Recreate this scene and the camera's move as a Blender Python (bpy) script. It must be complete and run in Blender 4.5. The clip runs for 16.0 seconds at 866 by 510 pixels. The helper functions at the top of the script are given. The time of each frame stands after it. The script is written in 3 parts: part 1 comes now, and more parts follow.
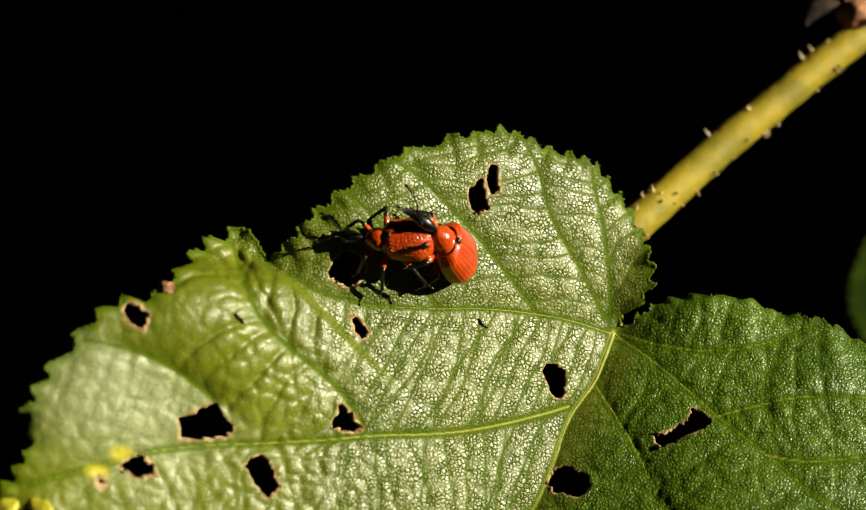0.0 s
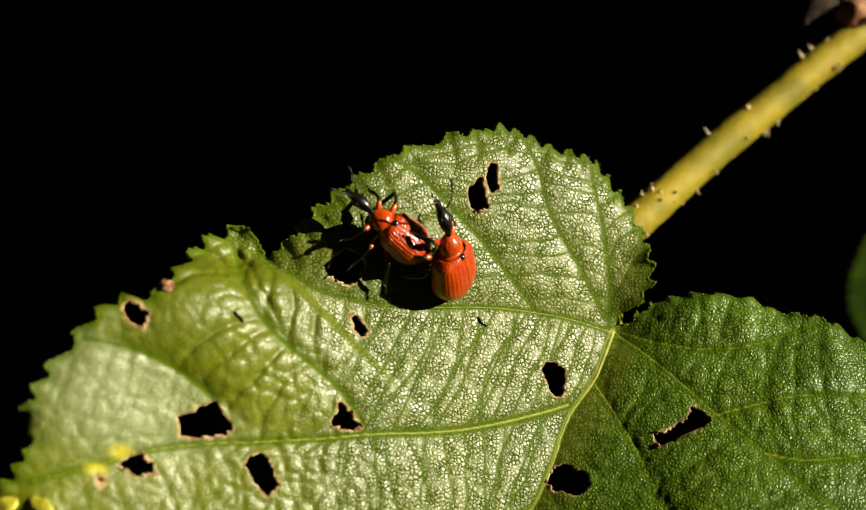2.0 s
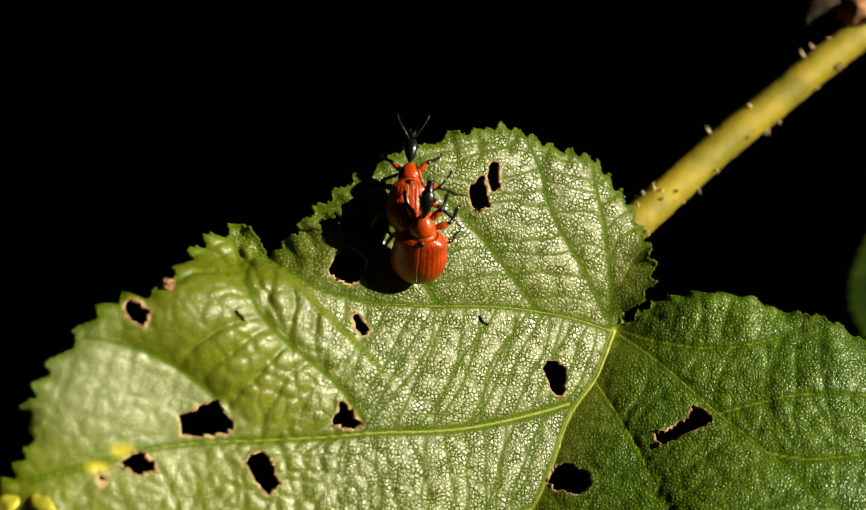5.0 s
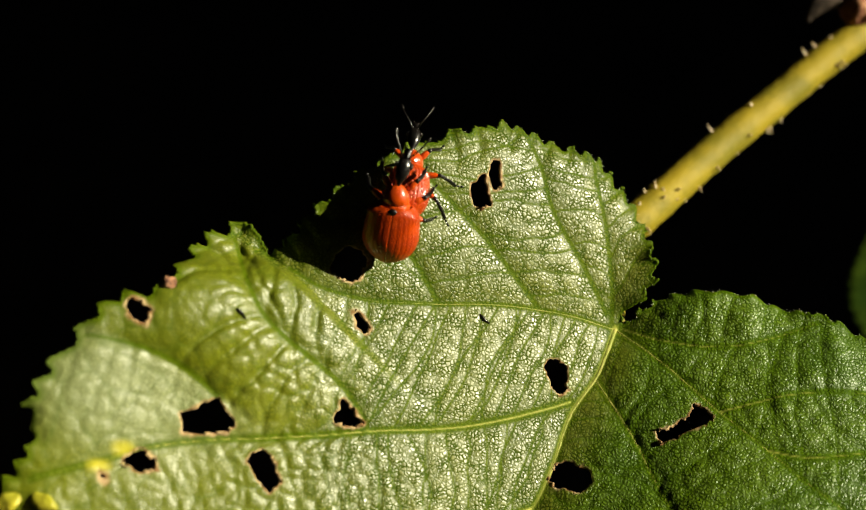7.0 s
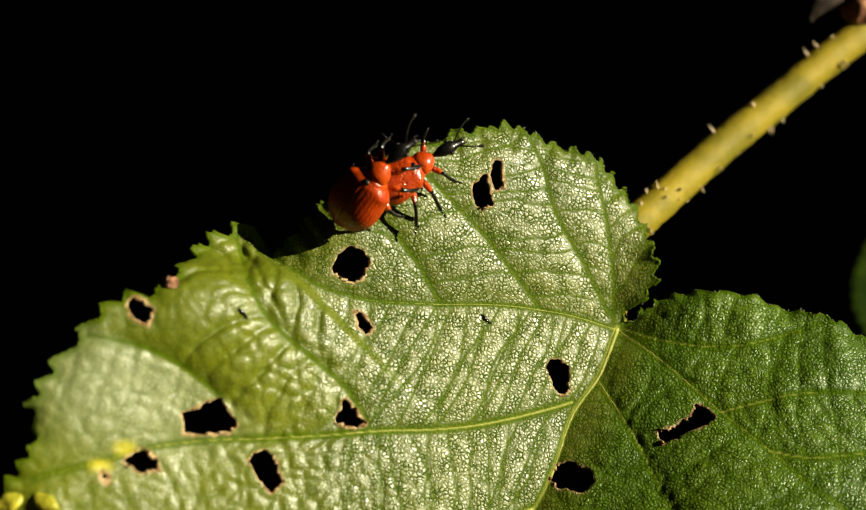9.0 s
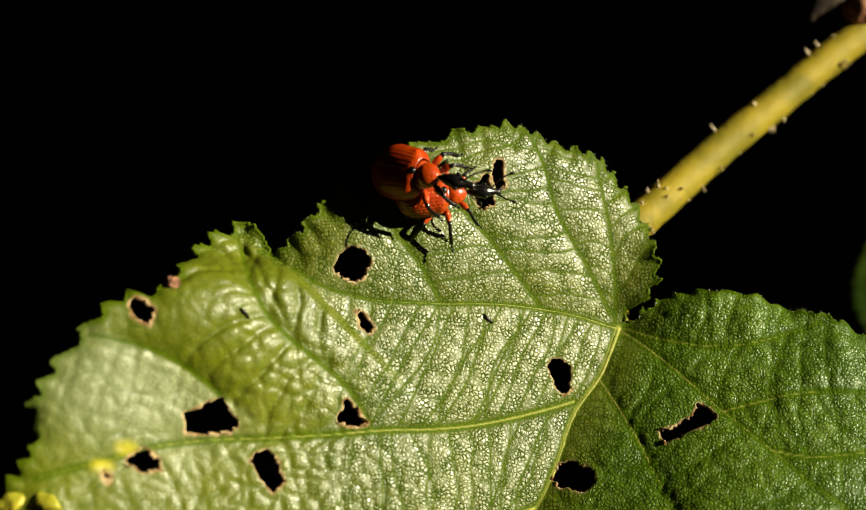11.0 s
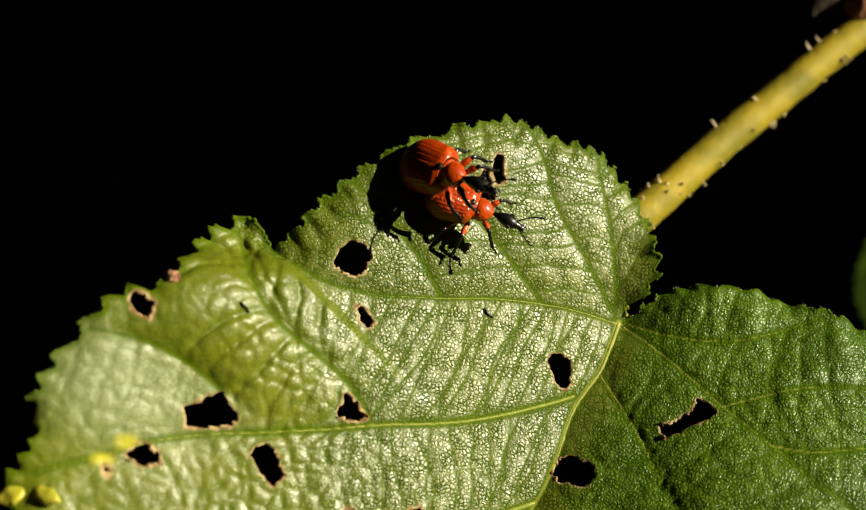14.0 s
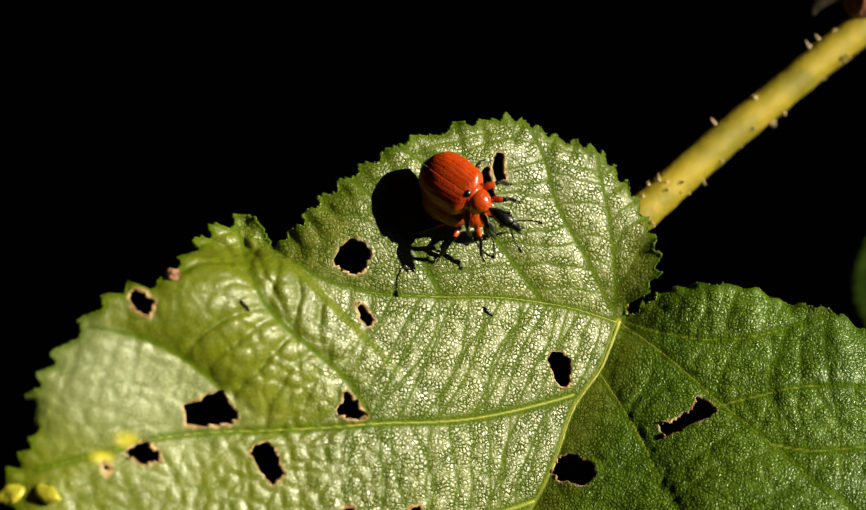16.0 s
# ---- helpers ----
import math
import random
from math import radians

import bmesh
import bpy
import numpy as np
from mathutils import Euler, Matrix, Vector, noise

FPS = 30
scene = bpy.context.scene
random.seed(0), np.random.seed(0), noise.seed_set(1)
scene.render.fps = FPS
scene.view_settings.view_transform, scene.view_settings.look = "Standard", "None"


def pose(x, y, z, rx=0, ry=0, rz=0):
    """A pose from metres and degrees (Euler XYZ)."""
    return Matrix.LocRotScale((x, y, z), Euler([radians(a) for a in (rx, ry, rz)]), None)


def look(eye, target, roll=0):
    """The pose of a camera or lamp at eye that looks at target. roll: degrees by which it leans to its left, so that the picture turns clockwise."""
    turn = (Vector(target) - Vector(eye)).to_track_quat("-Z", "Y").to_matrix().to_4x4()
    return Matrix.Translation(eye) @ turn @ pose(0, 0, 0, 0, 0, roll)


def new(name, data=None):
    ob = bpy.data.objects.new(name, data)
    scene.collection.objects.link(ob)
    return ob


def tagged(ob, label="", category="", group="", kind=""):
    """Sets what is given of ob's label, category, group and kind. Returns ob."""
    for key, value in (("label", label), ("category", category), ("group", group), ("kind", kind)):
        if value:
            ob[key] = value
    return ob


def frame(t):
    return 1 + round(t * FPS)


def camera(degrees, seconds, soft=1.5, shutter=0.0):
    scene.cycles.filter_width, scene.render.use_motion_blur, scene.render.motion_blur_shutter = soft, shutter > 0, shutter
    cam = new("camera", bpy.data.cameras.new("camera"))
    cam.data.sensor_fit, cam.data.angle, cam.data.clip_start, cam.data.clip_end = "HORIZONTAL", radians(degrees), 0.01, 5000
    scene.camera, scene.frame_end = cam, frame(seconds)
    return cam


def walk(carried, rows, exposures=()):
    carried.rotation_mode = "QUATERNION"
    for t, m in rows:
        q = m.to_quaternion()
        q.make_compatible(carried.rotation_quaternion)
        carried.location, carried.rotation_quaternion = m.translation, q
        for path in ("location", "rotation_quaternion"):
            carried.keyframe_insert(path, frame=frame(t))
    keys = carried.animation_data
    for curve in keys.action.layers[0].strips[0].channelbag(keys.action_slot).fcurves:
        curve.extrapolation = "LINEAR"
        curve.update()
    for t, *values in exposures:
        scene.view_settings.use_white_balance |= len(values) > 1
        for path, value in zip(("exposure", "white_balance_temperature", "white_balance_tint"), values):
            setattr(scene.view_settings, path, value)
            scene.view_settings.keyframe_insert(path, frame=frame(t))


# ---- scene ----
MM = 0.001

# ---- camera: a close view down onto one leaf, turning slightly as it is held ----
cam = camera(30.0, 16.0, 1.4)
EYE, AIM = (0.0, -0.0715, 0.660), (0.0, 0.0, 0.600)
TURNS = [  # seconds, degrees up, left and rolled
    (0.0, 0.428, -0.197, -0.202),
    (0.5, 0.280, -0.266, -0.063),
    (1.0, 0.436, -0.174, -0.162),
    (1.5, 0.482, -0.117, -0.257),
    (2.0, 0.373, -0.213, -0.176),
    (2.5, 0.298, -0.189, -0.093),
    (3.0, 0.326, -0.155, -0.124),
    (3.5, 0.398, -0.119, -0.212),
    (4.0, 0.341, -0.190, -0.162),
    (6.5, 0.315, -0.141, -0.153),
    (7.0, 0.265, -0.124, -0.080),
    (7.5, 0.365, -0.064, -0.162),
    (8.0, 0.310, -0.051, -0.189),
    (8.5, 0.266, -0.094, -0.124),
    (9.0, 0.268, -0.062, -0.109),
    (11.5, 0.235, -0.008, -0.155),
    (12.0, 0.181, -0.013, -0.091),
    (12.5, 0.115, -0.049, -0.042),
    (13.0, 0.116, -0.011, -0.058),
    (13.5, 0.091, 0.026, -0.045),
    (14.0, 0.060, 0.001, -0.023),
    (14.5, -0.031, 0.012, 0.067),
    (15.0, 0.048, 0.035, -0.059),
    (15.5, 0.048, 0.044, -0.053),
    (16.0, 0.000, 0.000, 0.000),
]
cam.data.dof.use_dof = True
cam.data.dof.focus_distance, cam.data.dof.aperture_fstop = 0.0893, 40.0
walk(cam, [(t, look(EYE, AIM) @ pose(0, 0, 0, up, left, roll)) for t, up, left, roll in TURNS])

# ---- light: sun through one gap in the added dark shell ----
SUN_WAY = Vector((0.870, -0.090, 0.485)).normalized()
world = bpy.data.worlds.new("sky")
scene.world = world
world.use_nodes = True
sky = world.node_tree.nodes.new("ShaderNodeTexSky")
sky.sky_type, sky.sun_disc = "NISHITA", False
sky.sun_elevation = math.asin(SUN_WAY.z)
sky.sun_rotation = math.atan2(SUN_WAY.x, SUN_WAY.y)
back = world.node_tree.nodes["Background"]
back.inputs["Strength"].default_value = 0.10
world.node_tree.links.new(sky.outputs["Color"], back.inputs["Color"])
sun = new("sun", bpy.data.lights.new("sun", "SUN"))
sun.data.energy, sun.data.angle, sun.data.color = 5.0, radians(0.53), (1.0, 0.925, 0.68)
sun.matrix_basis = look(SUN_WAY * 2, (0, 0, 0))
scene.view_settings.exposure = 1.07


# ---- materials ----
class Nodes:
    """A small hand for wiring one node material."""

    def __init__(self, name):
        self.mat = bpy.data.materials.new(name)
        self.mat.use_nodes = True
        self.tree = self.mat.node_tree
        self.bsdf = self.tree.nodes["Principled BSDF"]
        self.out = self.tree.nodes["Material Output"]
        self.place = self.add("ShaderNodeTexCoord").outputs["Object"]

    def add(self, kind, **inputs):
        node = self.tree.nodes.new(kind)
        for key, value in inputs.items():
            self.put(node.inputs[key.replace("_", " ")], value)
        return node

    def put(self, socket, value):
        if isinstance(value, bpy.types.NodeSocket):
            self.tree.links.new(value, socket)
        else:
            socket.default_value = value

    def set(self, **inputs):
        for key, value in inputs.items():
            self.put(self.bsdf.inputs[key.replace("_", " ")], value)

    def noise(self, scale, detail=3.0, rough=0.55, place=None):
        node = self.add("ShaderNodeTexNoise", Vector=place or self.place, Scale=scale, Detail=detail, Roughness=rough)
        return node.outputs["Fac"]

    def cells(self, scale, place=None, feature="DISTANCE_TO_EDGE", flat="2D"):
        node = self.add("ShaderNodeTexVoronoi", Vector=place or self.place, Scale=scale)
        node.feature = feature
        node.voronoi_dimensions = flat
        return node.outputs["Distance"]

    def ramp(self, fac, low, high, a=0.0, b=1.0):
        node = self.add("ShaderNodeMapRange", Value=fac)
        node.interpolation_type = "SMOOTHSTEP"
        self.put(node.inputs["From Min"], low), self.put(node.inputs["From Max"], high)
        node.inputs["To Min"].default_value, node.inputs["To Max"].default_value = a, b
        return node.outputs["Result"]

    def mix(self, fac, a, b):
        node = self.add("ShaderNodeMix")
        node.data_type = "RGBA"
        self.put(node.inputs[0], fac)
        self.put(node.inputs[6], (*a, 1) if isinstance(a, tuple) and len(a) == 3 else a)
        self.put(node.inputs[7], (*b, 1) if isinstance(b, tuple) and len(b) == 3 else b)
        return node.outputs[2]

    def sum(self, a, b, how="ADD"):
        node = self.add("ShaderNodeMath")
        node.operation = how
        self.put(node.inputs[0], a), self.put(node.inputs[1], b)
        return node.outputs[0]

    def field(self, name):
        node = self.add("ShaderNodeAttribute")
        node.attribute_name = name
        return node.outputs["Fac"]

    def warp(self, scale, much):
        n = self.add("ShaderNodeTexNoise", Vector=self.place, Scale=scale, Detail=2.0)
        off = self.add("ShaderNodeVectorMath")
        off.operation = "SCALE"
        self.put(off.inputs[0], n.outputs["Color"])
        off.inputs["Scale"].default_value = much
        add = self.add("ShaderNodeVectorMath")
        self.put(add.inputs[0], self.place), self.put(add.inputs[1], off.outputs[0])
        return add.outputs[0]

    def bump(self, height, depth, strength=1.0):
        node = self.add("ShaderNodeBump", Height=height, Distance=depth, Strength=strength)
        self.set(Normal=node.outputs["Normal"])
        return node


def leaf_material(name="leaf_green"):
    """Blade: small flat shiny cells parted by fine dark green lines, duller along the sunken veins; groove shade is
    painted into both.
    """
    m = Nodes(name)
    vein, rim, blotch, pale = m.field("vein"), m.field("rim"), m.field("blotch"), m.field("pale")
    furrow, far_half, crisp = m.field("furrow"), m.field("far_half"), m.field("crisp")
    wide, fine = m.noise(160, 4), m.noise(1500, 3)
    net = m.cells(4700, m.warp(4500, 0.00027))
    grid = m.cells(1250, m.warp(1300, 0.0007))
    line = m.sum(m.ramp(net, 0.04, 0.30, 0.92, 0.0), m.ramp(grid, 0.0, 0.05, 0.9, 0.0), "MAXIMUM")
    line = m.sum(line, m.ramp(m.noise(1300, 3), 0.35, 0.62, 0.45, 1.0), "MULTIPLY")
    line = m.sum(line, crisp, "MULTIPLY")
    base = m.mix(m.ramp(wide, 0.35, 0.68), (0.098, 0.122, 0.002), (0.150, 0.170, 0.004))
    base = m.mix(m.ramp(fine, 0.3, 0.75, 0.1, 0.5), base, (0.165, 0.185, 0.012))
    # Far half: own greener base, lightened to make up for its weak sun.
    base = m.mix(far_half, base, m.mix(m.ramp(wide, 0.35, 0.68), (0.070, 0.140, 0.0006), (0.115, 0.195, 0.0012)))
    # Whitish sheen of the left panel is put into the colour.
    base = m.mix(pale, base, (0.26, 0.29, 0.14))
    # Groove shade between the cells is put into the colour.
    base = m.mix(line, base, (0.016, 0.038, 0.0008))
    # Veins, pocket grooves and margin: lost sheen painted as darker green.
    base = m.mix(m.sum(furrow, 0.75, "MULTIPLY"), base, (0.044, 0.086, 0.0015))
    base = m.mix(m.ramp(vein, 0.15, 0.9, 0.0, 0.8), base, (0.27, 0.30, 0.045))
    base = m.mix(blotch, base, (0.42, 0.38, 0.03))
    base = m.mix(rim, base, m.mix(m.ramp(m.noise(2600, 3), 0.4, 0.6), (0.20, 0.105, 0.045), (0.46, 0.33, 0.17)))
    dull = m.sum(m.sum(furrow, m.sum(vein, rim, "MAXIMUM"), "MAXIMUM"), line, "MAXIMUM")
    m.set(Base_Color=base, IOR=1.5, Roughness=m.sum(m.ramp(fine, 0.3, 0.7, 0.35, 0.43), m.sum(dull, 0.2, "MULTIPLY")))
    m.set(Specular_IOR_Level=m.sum(m.ramp(dull, 0.05, 0.8, 1.05, 0.06), m.sum(m.ramp(crisp, 0.2, 1.0, 0.45, 1.0), m.ramp(far_half, 0.0, 1.0, 1.0, 0.85), "MULTIPLY"), "MULTIPLY"))
    top = m.sum(m.ramp(net, 0.0, m.ramp(far_half, 0.0, 1.0, 0.32, 0.38)), m.ramp(grid, 0.0, 0.09), "MULTIPLY")
    crinkle = m.sum(m.noise(1900, 4, 0.6), m.sum(m.ramp(far_half, 0.0, 1.0, 0.18, 0.95), m.ramp(crisp, 0.4, 1.0, 0.9, 0.0)), "MULTIPLY")
    height = m.sum(m.sum(top, m.sum(crisp, m.ramp(far_half, 0.0, 1.0, 0.5, 0.85), "MULTIPLY"), "MULTIPLY"), crinkle)
    m.bump(m.sum(height, m.ramp(m.sum(vein, rim, "MAXIMUM"), 0.2, 0.8, 1.0, 0.3), "MULTIPLY"), 0.000026, 1.0)
    thin = m.add("ShaderNodeBsdfTranslucent", Color=m.mix(0.5, base, (0.25, 0.34, 0.03)))
    both = m.add("ShaderNodeMixShader", Fac=0.16)
    m.tree.links.new(m.bsdf.outputs[0], both.inputs[1])
    m.tree.links.new(thin.outputs[0], both.inputs[2])
    m.tree.links.new(both.outputs[0], m.out.inputs["Surface"])
    return m.mat


def shell_material(name, dark, light, rough, grain, depth, coat=0.0, gleam=0.34):
    """Beetle cuticle: a clear glossy skin over colour, finely pitted, so that the sun breaks up in it."""
    m = Nodes(name)
    m.set(Base_Color=m.mix(m.ramp(m.noise(700, 3), 0.35, 0.7), dark, light), Coat_Weight=coat, Coat_Roughness=gleam, Coat_IOR=1.55)
    m.set(Roughness=m.ramp(m.noise(2500, 2), 0.3, 0.7, rough * 0.8, rough * 1.3), IOR=1.5, Specular_IOR_Level=0.2)
    pits = m.ramp(m.cells(grain, None, "F1", "3D"), 0.1, 0.5)
    node = m.bump(m.sum(pits, m.sum(m.noise(1200, 3), 0.8, "MULTIPLY")), depth, 0.8)
    m.put(m.bsdf.inputs["Coat Normal"], node.outputs["Normal"])
    return m.mat


def plant_material(name, dark, light, rough, scale, depth, gloss=0.5):
    m = Nodes(name)
    n = m.noise(scale, 4)
    m.set(Base_Color=m.mix(m.ramp(n, 0.35, 0.65), dark, light), Roughness=rough)
    m.set(Specular_IOR_Level=gloss)
    m.bump(m.sum(n, m.noise(scale * 6, 2)), depth, 0.8)
    return m.mat


LEAF = leaf_material()
VEIN = plant_material("vein_yellow_green", (0.20, 0.235, 0.03), (0.30, 0.29, 0.06), 0.6, 1800, 0.00004, 0.25)
STALK = plant_material("stalk_yellow_green", (0.15, 0.125, 0.002), (0.27, 0.20, 0.006), 0.68, 300, 0.00008, 0.3)
BARK = plant_material("bark_red_brown", (0.20, 0.065, 0.025), (0.42, 0.20, 0.09), 0.8, 900, 0.0001)
SCALE = plant_material("bud_scale_grey_brown", (0.016, 0.012, 0.009), (0.05, 0.036, 0.026), 0.9, 1200, 0.0001, 0.1)
HAIR = plant_material("bristle_tan", (0.32, 0.22, 0.10), (0.55, 0.45, 0.30), 0.5, 3000, 0.00001)
FUZZ = plant_material("hair_pale", (0.30, 0.32, 0.20), (0.50, 0.50, 0.38), 0.5, 3000, 0.00001)
# The dim leaf's shade is put into this very dark base colour.
SHADE_LEAF = plant_material("leaf_painted_shade", (0.006, 0.018, 0.001), (0.030, 0.050, 0.002), 0.95, 130, 0.0002, 0.05)
YELLOW_LEAF = plant_material("leaf_yellowed", (0.28, 0.27, 0.015), (0.48, 0.42, 0.03), 0.45, 500, 0.0001)
DEAD = plant_material("leaf_dead_brown", (0.07, 0.018, 0.006), (0.42, 0.20, 0.10), 0.5, 3200, 0.00012)
RED = shell_material("cuticle_orange_red", (0.30, 0.024, 0.0004), (0.46, 0.048, 0.0008), 0.42, 7000, 0.000014, 0.7, 0.15)
RED_PITTED = shell_material("cuticle_orange_pitted", (0.30, 0.026, 0.0004), (0.46, 0.052, 0.0008), 0.42, 5200, 0.000036, 1.0, 0.17)
RED_SMOOTH = shell_material("cuticle_orange_smooth", (0.32, 0.030, 0.0005), (0.48, 0.055, 0.0010), 0.40, 3600, 0.000022, 1.0, 0.15)
BLACK = shell_material("cuticle_black", (0.002, 0.002, 0.002), (0.006, 0.004, 0.003), 0.35, 5200, 0.000006, 0.6, 0.16)
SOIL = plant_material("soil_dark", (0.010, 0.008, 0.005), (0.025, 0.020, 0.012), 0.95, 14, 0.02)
SHADE_SHELL = plant_material("shade_shell_dark", (0.004, 0.007, 0.003), (0.012, 0.020, 0.008), 0.9, 6, 0.02)


# ---- building helpers ----
def mesh_of(name, verts, faces, material, smooth=True):
    me = bpy.data.meshes.new(name)
    me.from_pydata([tuple(v) for v in verts], [], faces)
    me.materials.append(material)
    me.polygons.foreach_set("use_smooth", [smooth] * len(me.polygons))
    bm = bmesh.new()
    bm.from_mesh(me)
    bmesh.ops.recalc_face_normals(bm, faces=bm.faces)
    bm.to_mesh(me)
    bm.free()
    return me


def part(name, me, parent, label="", at=None):
    ob = new(name, me)
    ob.parent = parent
    if at is not None:
        ob.matrix_basis = at
    return tagged(ob, label)


def loft(rings, close_start=True, close_end=True):
    """Verts and faces of a skin over rings of equal count."""
    n = len(rings[0])
    verts = [v for ring in rings for v in ring]
    faces = []
    for i in range(len(rings) - 1):
        for j in range(n):
            k = (j + 1) % n
            faces.append((i * n + j, i * n + k, (i + 1) * n + k, (i + 1) * n + j))
    if close_start:
        faces.append(tuple(range(n)))
    if close_end:
        faces.append(tuple((len(rings) - 1) * n + j for j in range(n)))
    return verts, faces


def tube(path, radii, n=10, squash=1.0):
    """A round skin along a path of Vectors, with rounded ends."""
    path = [Vector(p) for p in path]
    rings, ref = [], Vector((0.13, 0.21, 0.97))
    for i, p in enumerate(path):
        way = (path[min(i + 1, len(path) - 1)] - path[max(i - 1, 0)]).normalized()
        u = way.cross(ref).normalized()
        v = way.cross(u)
        ref = v if abs(way.dot(v)) < 0.9 else ref
        ref = u.cross(way)
        r = radii[i]
        rings.append([p + (u * math.cos(q) + v * math.sin(q) * squash) * r for q in (2 * math.pi * j / n for j in range(n))])
    return loft(rings)


def smooth_path(points, per=6):
    """A curve through the points, evenly refined."""
    pts = [np.array(p, float) for p in points]
    ext = [2 * pts[0] - pts[1]] + pts + [2 * pts[-1] - pts[-2]]
    out = []
    for i in range(1, len(ext) - 2):
        p0, p1, p2, p3 = ext[i - 1:i + 3]
        for k in range(per):
            t = k / per
            out.append(0.5 * (2 * p1 + (p2 - p0) * t + (2 * p0 - 5 * p1 + 4 * p2 - p3) * t * t + (3 * p1 - p0 - 3 * p2 + p3) * t ** 3))
    out.append(pts[-1])
    return out


def joined(pieces):
    verts, faces = [], []
    for v, f in pieces:
        base = len(verts)
        verts += list(v)
        faces += [tuple(i + base for i in face) for face in f]
    return verts, faces


def scaled(vf):
    return [Vector(v) * MM for v in vf[0]], vf[1]


# ---- the place: ground and the added light-blocking shell round the leaf ----
def build_place():
    n, r = 24, 60.0
    verts, faces = [], []
    for i in range(n + 1):
        for j in range(n + 1):
            x, y = (i / n * 2 - 1), (j / n * 2 - 1)
            x, y = x * abs(x) * r, y * abs(y) * r
            verts.append((x, y, 0.05 * noise.noise(Vector((x * 0.7, y * 0.7, 0)))))
    for i in range(n):
        for j in range(n):
            q = i * (n + 1) + j
            faces.append((q, q + n + 1, q + n + 2, q + 1))
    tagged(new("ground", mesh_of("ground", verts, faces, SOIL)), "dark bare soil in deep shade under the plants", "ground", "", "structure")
    # Shell added to block stray light and keep the background black; gap for sun.
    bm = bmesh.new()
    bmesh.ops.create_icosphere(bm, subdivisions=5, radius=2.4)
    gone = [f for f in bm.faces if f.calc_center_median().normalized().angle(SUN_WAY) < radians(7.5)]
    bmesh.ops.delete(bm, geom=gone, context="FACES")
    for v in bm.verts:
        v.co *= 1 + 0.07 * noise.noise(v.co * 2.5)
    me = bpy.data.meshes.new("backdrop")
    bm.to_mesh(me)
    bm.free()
    me.materials.append(SHADE_SHELL)
    ob = tagged(new("backdrop", me), "black-green shell standing in for a shaded thicket, added to block light, with one gap for the sun", "thicket", "", "structure")
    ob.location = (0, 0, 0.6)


# ---- the leaf, drawn in its own plane (millimetres) ----
LEAF_POSE = pose(0, 0, 0.6, 28)
MIDRIB = [(10.56, -4), (9.97, -5.61), (9.3, -7.07), (7.83, -9.17), (6.84, -11.84), (6.04, -13.69), (5.26, -15.03), (4.02, -17.6), (2.2, -21.67), (1.03, -25.61)]
VEIN_A = [(10.43, -4.09), (8.26, -3.75), (6.03, -3.61), (3.53, -3.71), (0.48, -4.07), (-2.49, -4.34), (-4.24, -4.29), (-5.97, -3.94), (-7.44, -3.07)]
VEIN_C = [(7.85, -8.45), (6.59, -8.95), (4.1, -9.82), (1.97, -10.42), (-0.12, -10.83), (-2.45, -11.16), (-5.29, -11.7), (-8.61, -12.23), (-10.77, -12.49), (-13.39, -13.05), (-16.39, -14.24), (-19.33, -15.3)]
VEIN_D = [(-3.26, -11.18), (-4.18, -9.62), (-5.58, -8.43), (-7.23, -7.41), (-8.58, -6.19), (-9.49, -4.3), (-10.38, -1.51)]
VEIN_E = [(-10.71, -10.48), (-12.19, -9.42), (-13.63, -8.82), (-15.19, -8.49), (-16.99, -8.35)]
PUFFS = [(14.23, -3.2), (15.57, -3.03), (17.83, -4.53), (20.93, -7.59), (22.63, -5.7), (22.45, -7.47), (19.19, -8.28)]
FOOT = [(-5.57, -11.82), (-8.06, -12.1), (-10.49, -10.53), (-12.59, -9.28)]
CREASE = [(-5.66, -5.12), (-7.39, -3.69), (-8.96, -2.06), (-10.03, -0.96)]
UPPER = [
    [(10.34, -3.91), (10.37, -1.74), (10.06, 1.19), (9.6, 3.54), (9.39, 5.09)],
    [(10.06, -3.32), (8.59, -0.79), (7, 1.62), (6.22, 4.18), (5.13, 6.2)],
    [(6.19, -3.64), (4.47, -1.78), (2.98, -0.23), (0.84, 1.6), (-0.72, 2.84), (-1.85, 3.22)],
    [(0.48, -4.07), (-0.57, -2.39), (-2.05, -0.65), (-3.67, 0.81), (-4.55, 1.5)],
]
RIGHT = [
    [(9.32, -7.14), (10.54, -9.43), (11.33, -11.1), (12.07, -13.07), (13.15, -15.52), (14.7, -18.48)],
    [(10.66, -4.13), (12.26, -5.63), (13.93, -7.37), (15.83, -9.46), (18.19, -11.86), (19.96, -13.75), (22.31, -15.8)],
    [(10.97, -4.06), (12.9, -4.94), (15.26, -5.52), (17.37, -5.53), (19.56, -4.96), (21.79, -4.18)],
    [(15.89, -9.46), (17.32, -9.14), (19.43, -8.69), (21.54, -8.47), (24.56, -8.54)],
    [(18.19, -11.86), (20.15, -12.3), (22.83, -12.11), (25.93, -11.52)],
]
LOWER = [(5.51, -14.45), (2.84, -15.5), (-0.7, -16.66), (-5.23, -17.73), (-10.62, -18.71), (-15.71, -19.9)]
FOLD = [(-10.59, -0.79), (-5.37, -5.29)]
BACK_EDGE = [(10.66, -3.99), (10.12, 5.78)]
SINUS = [(10.75, -3.98), (13.5, -1.74)]
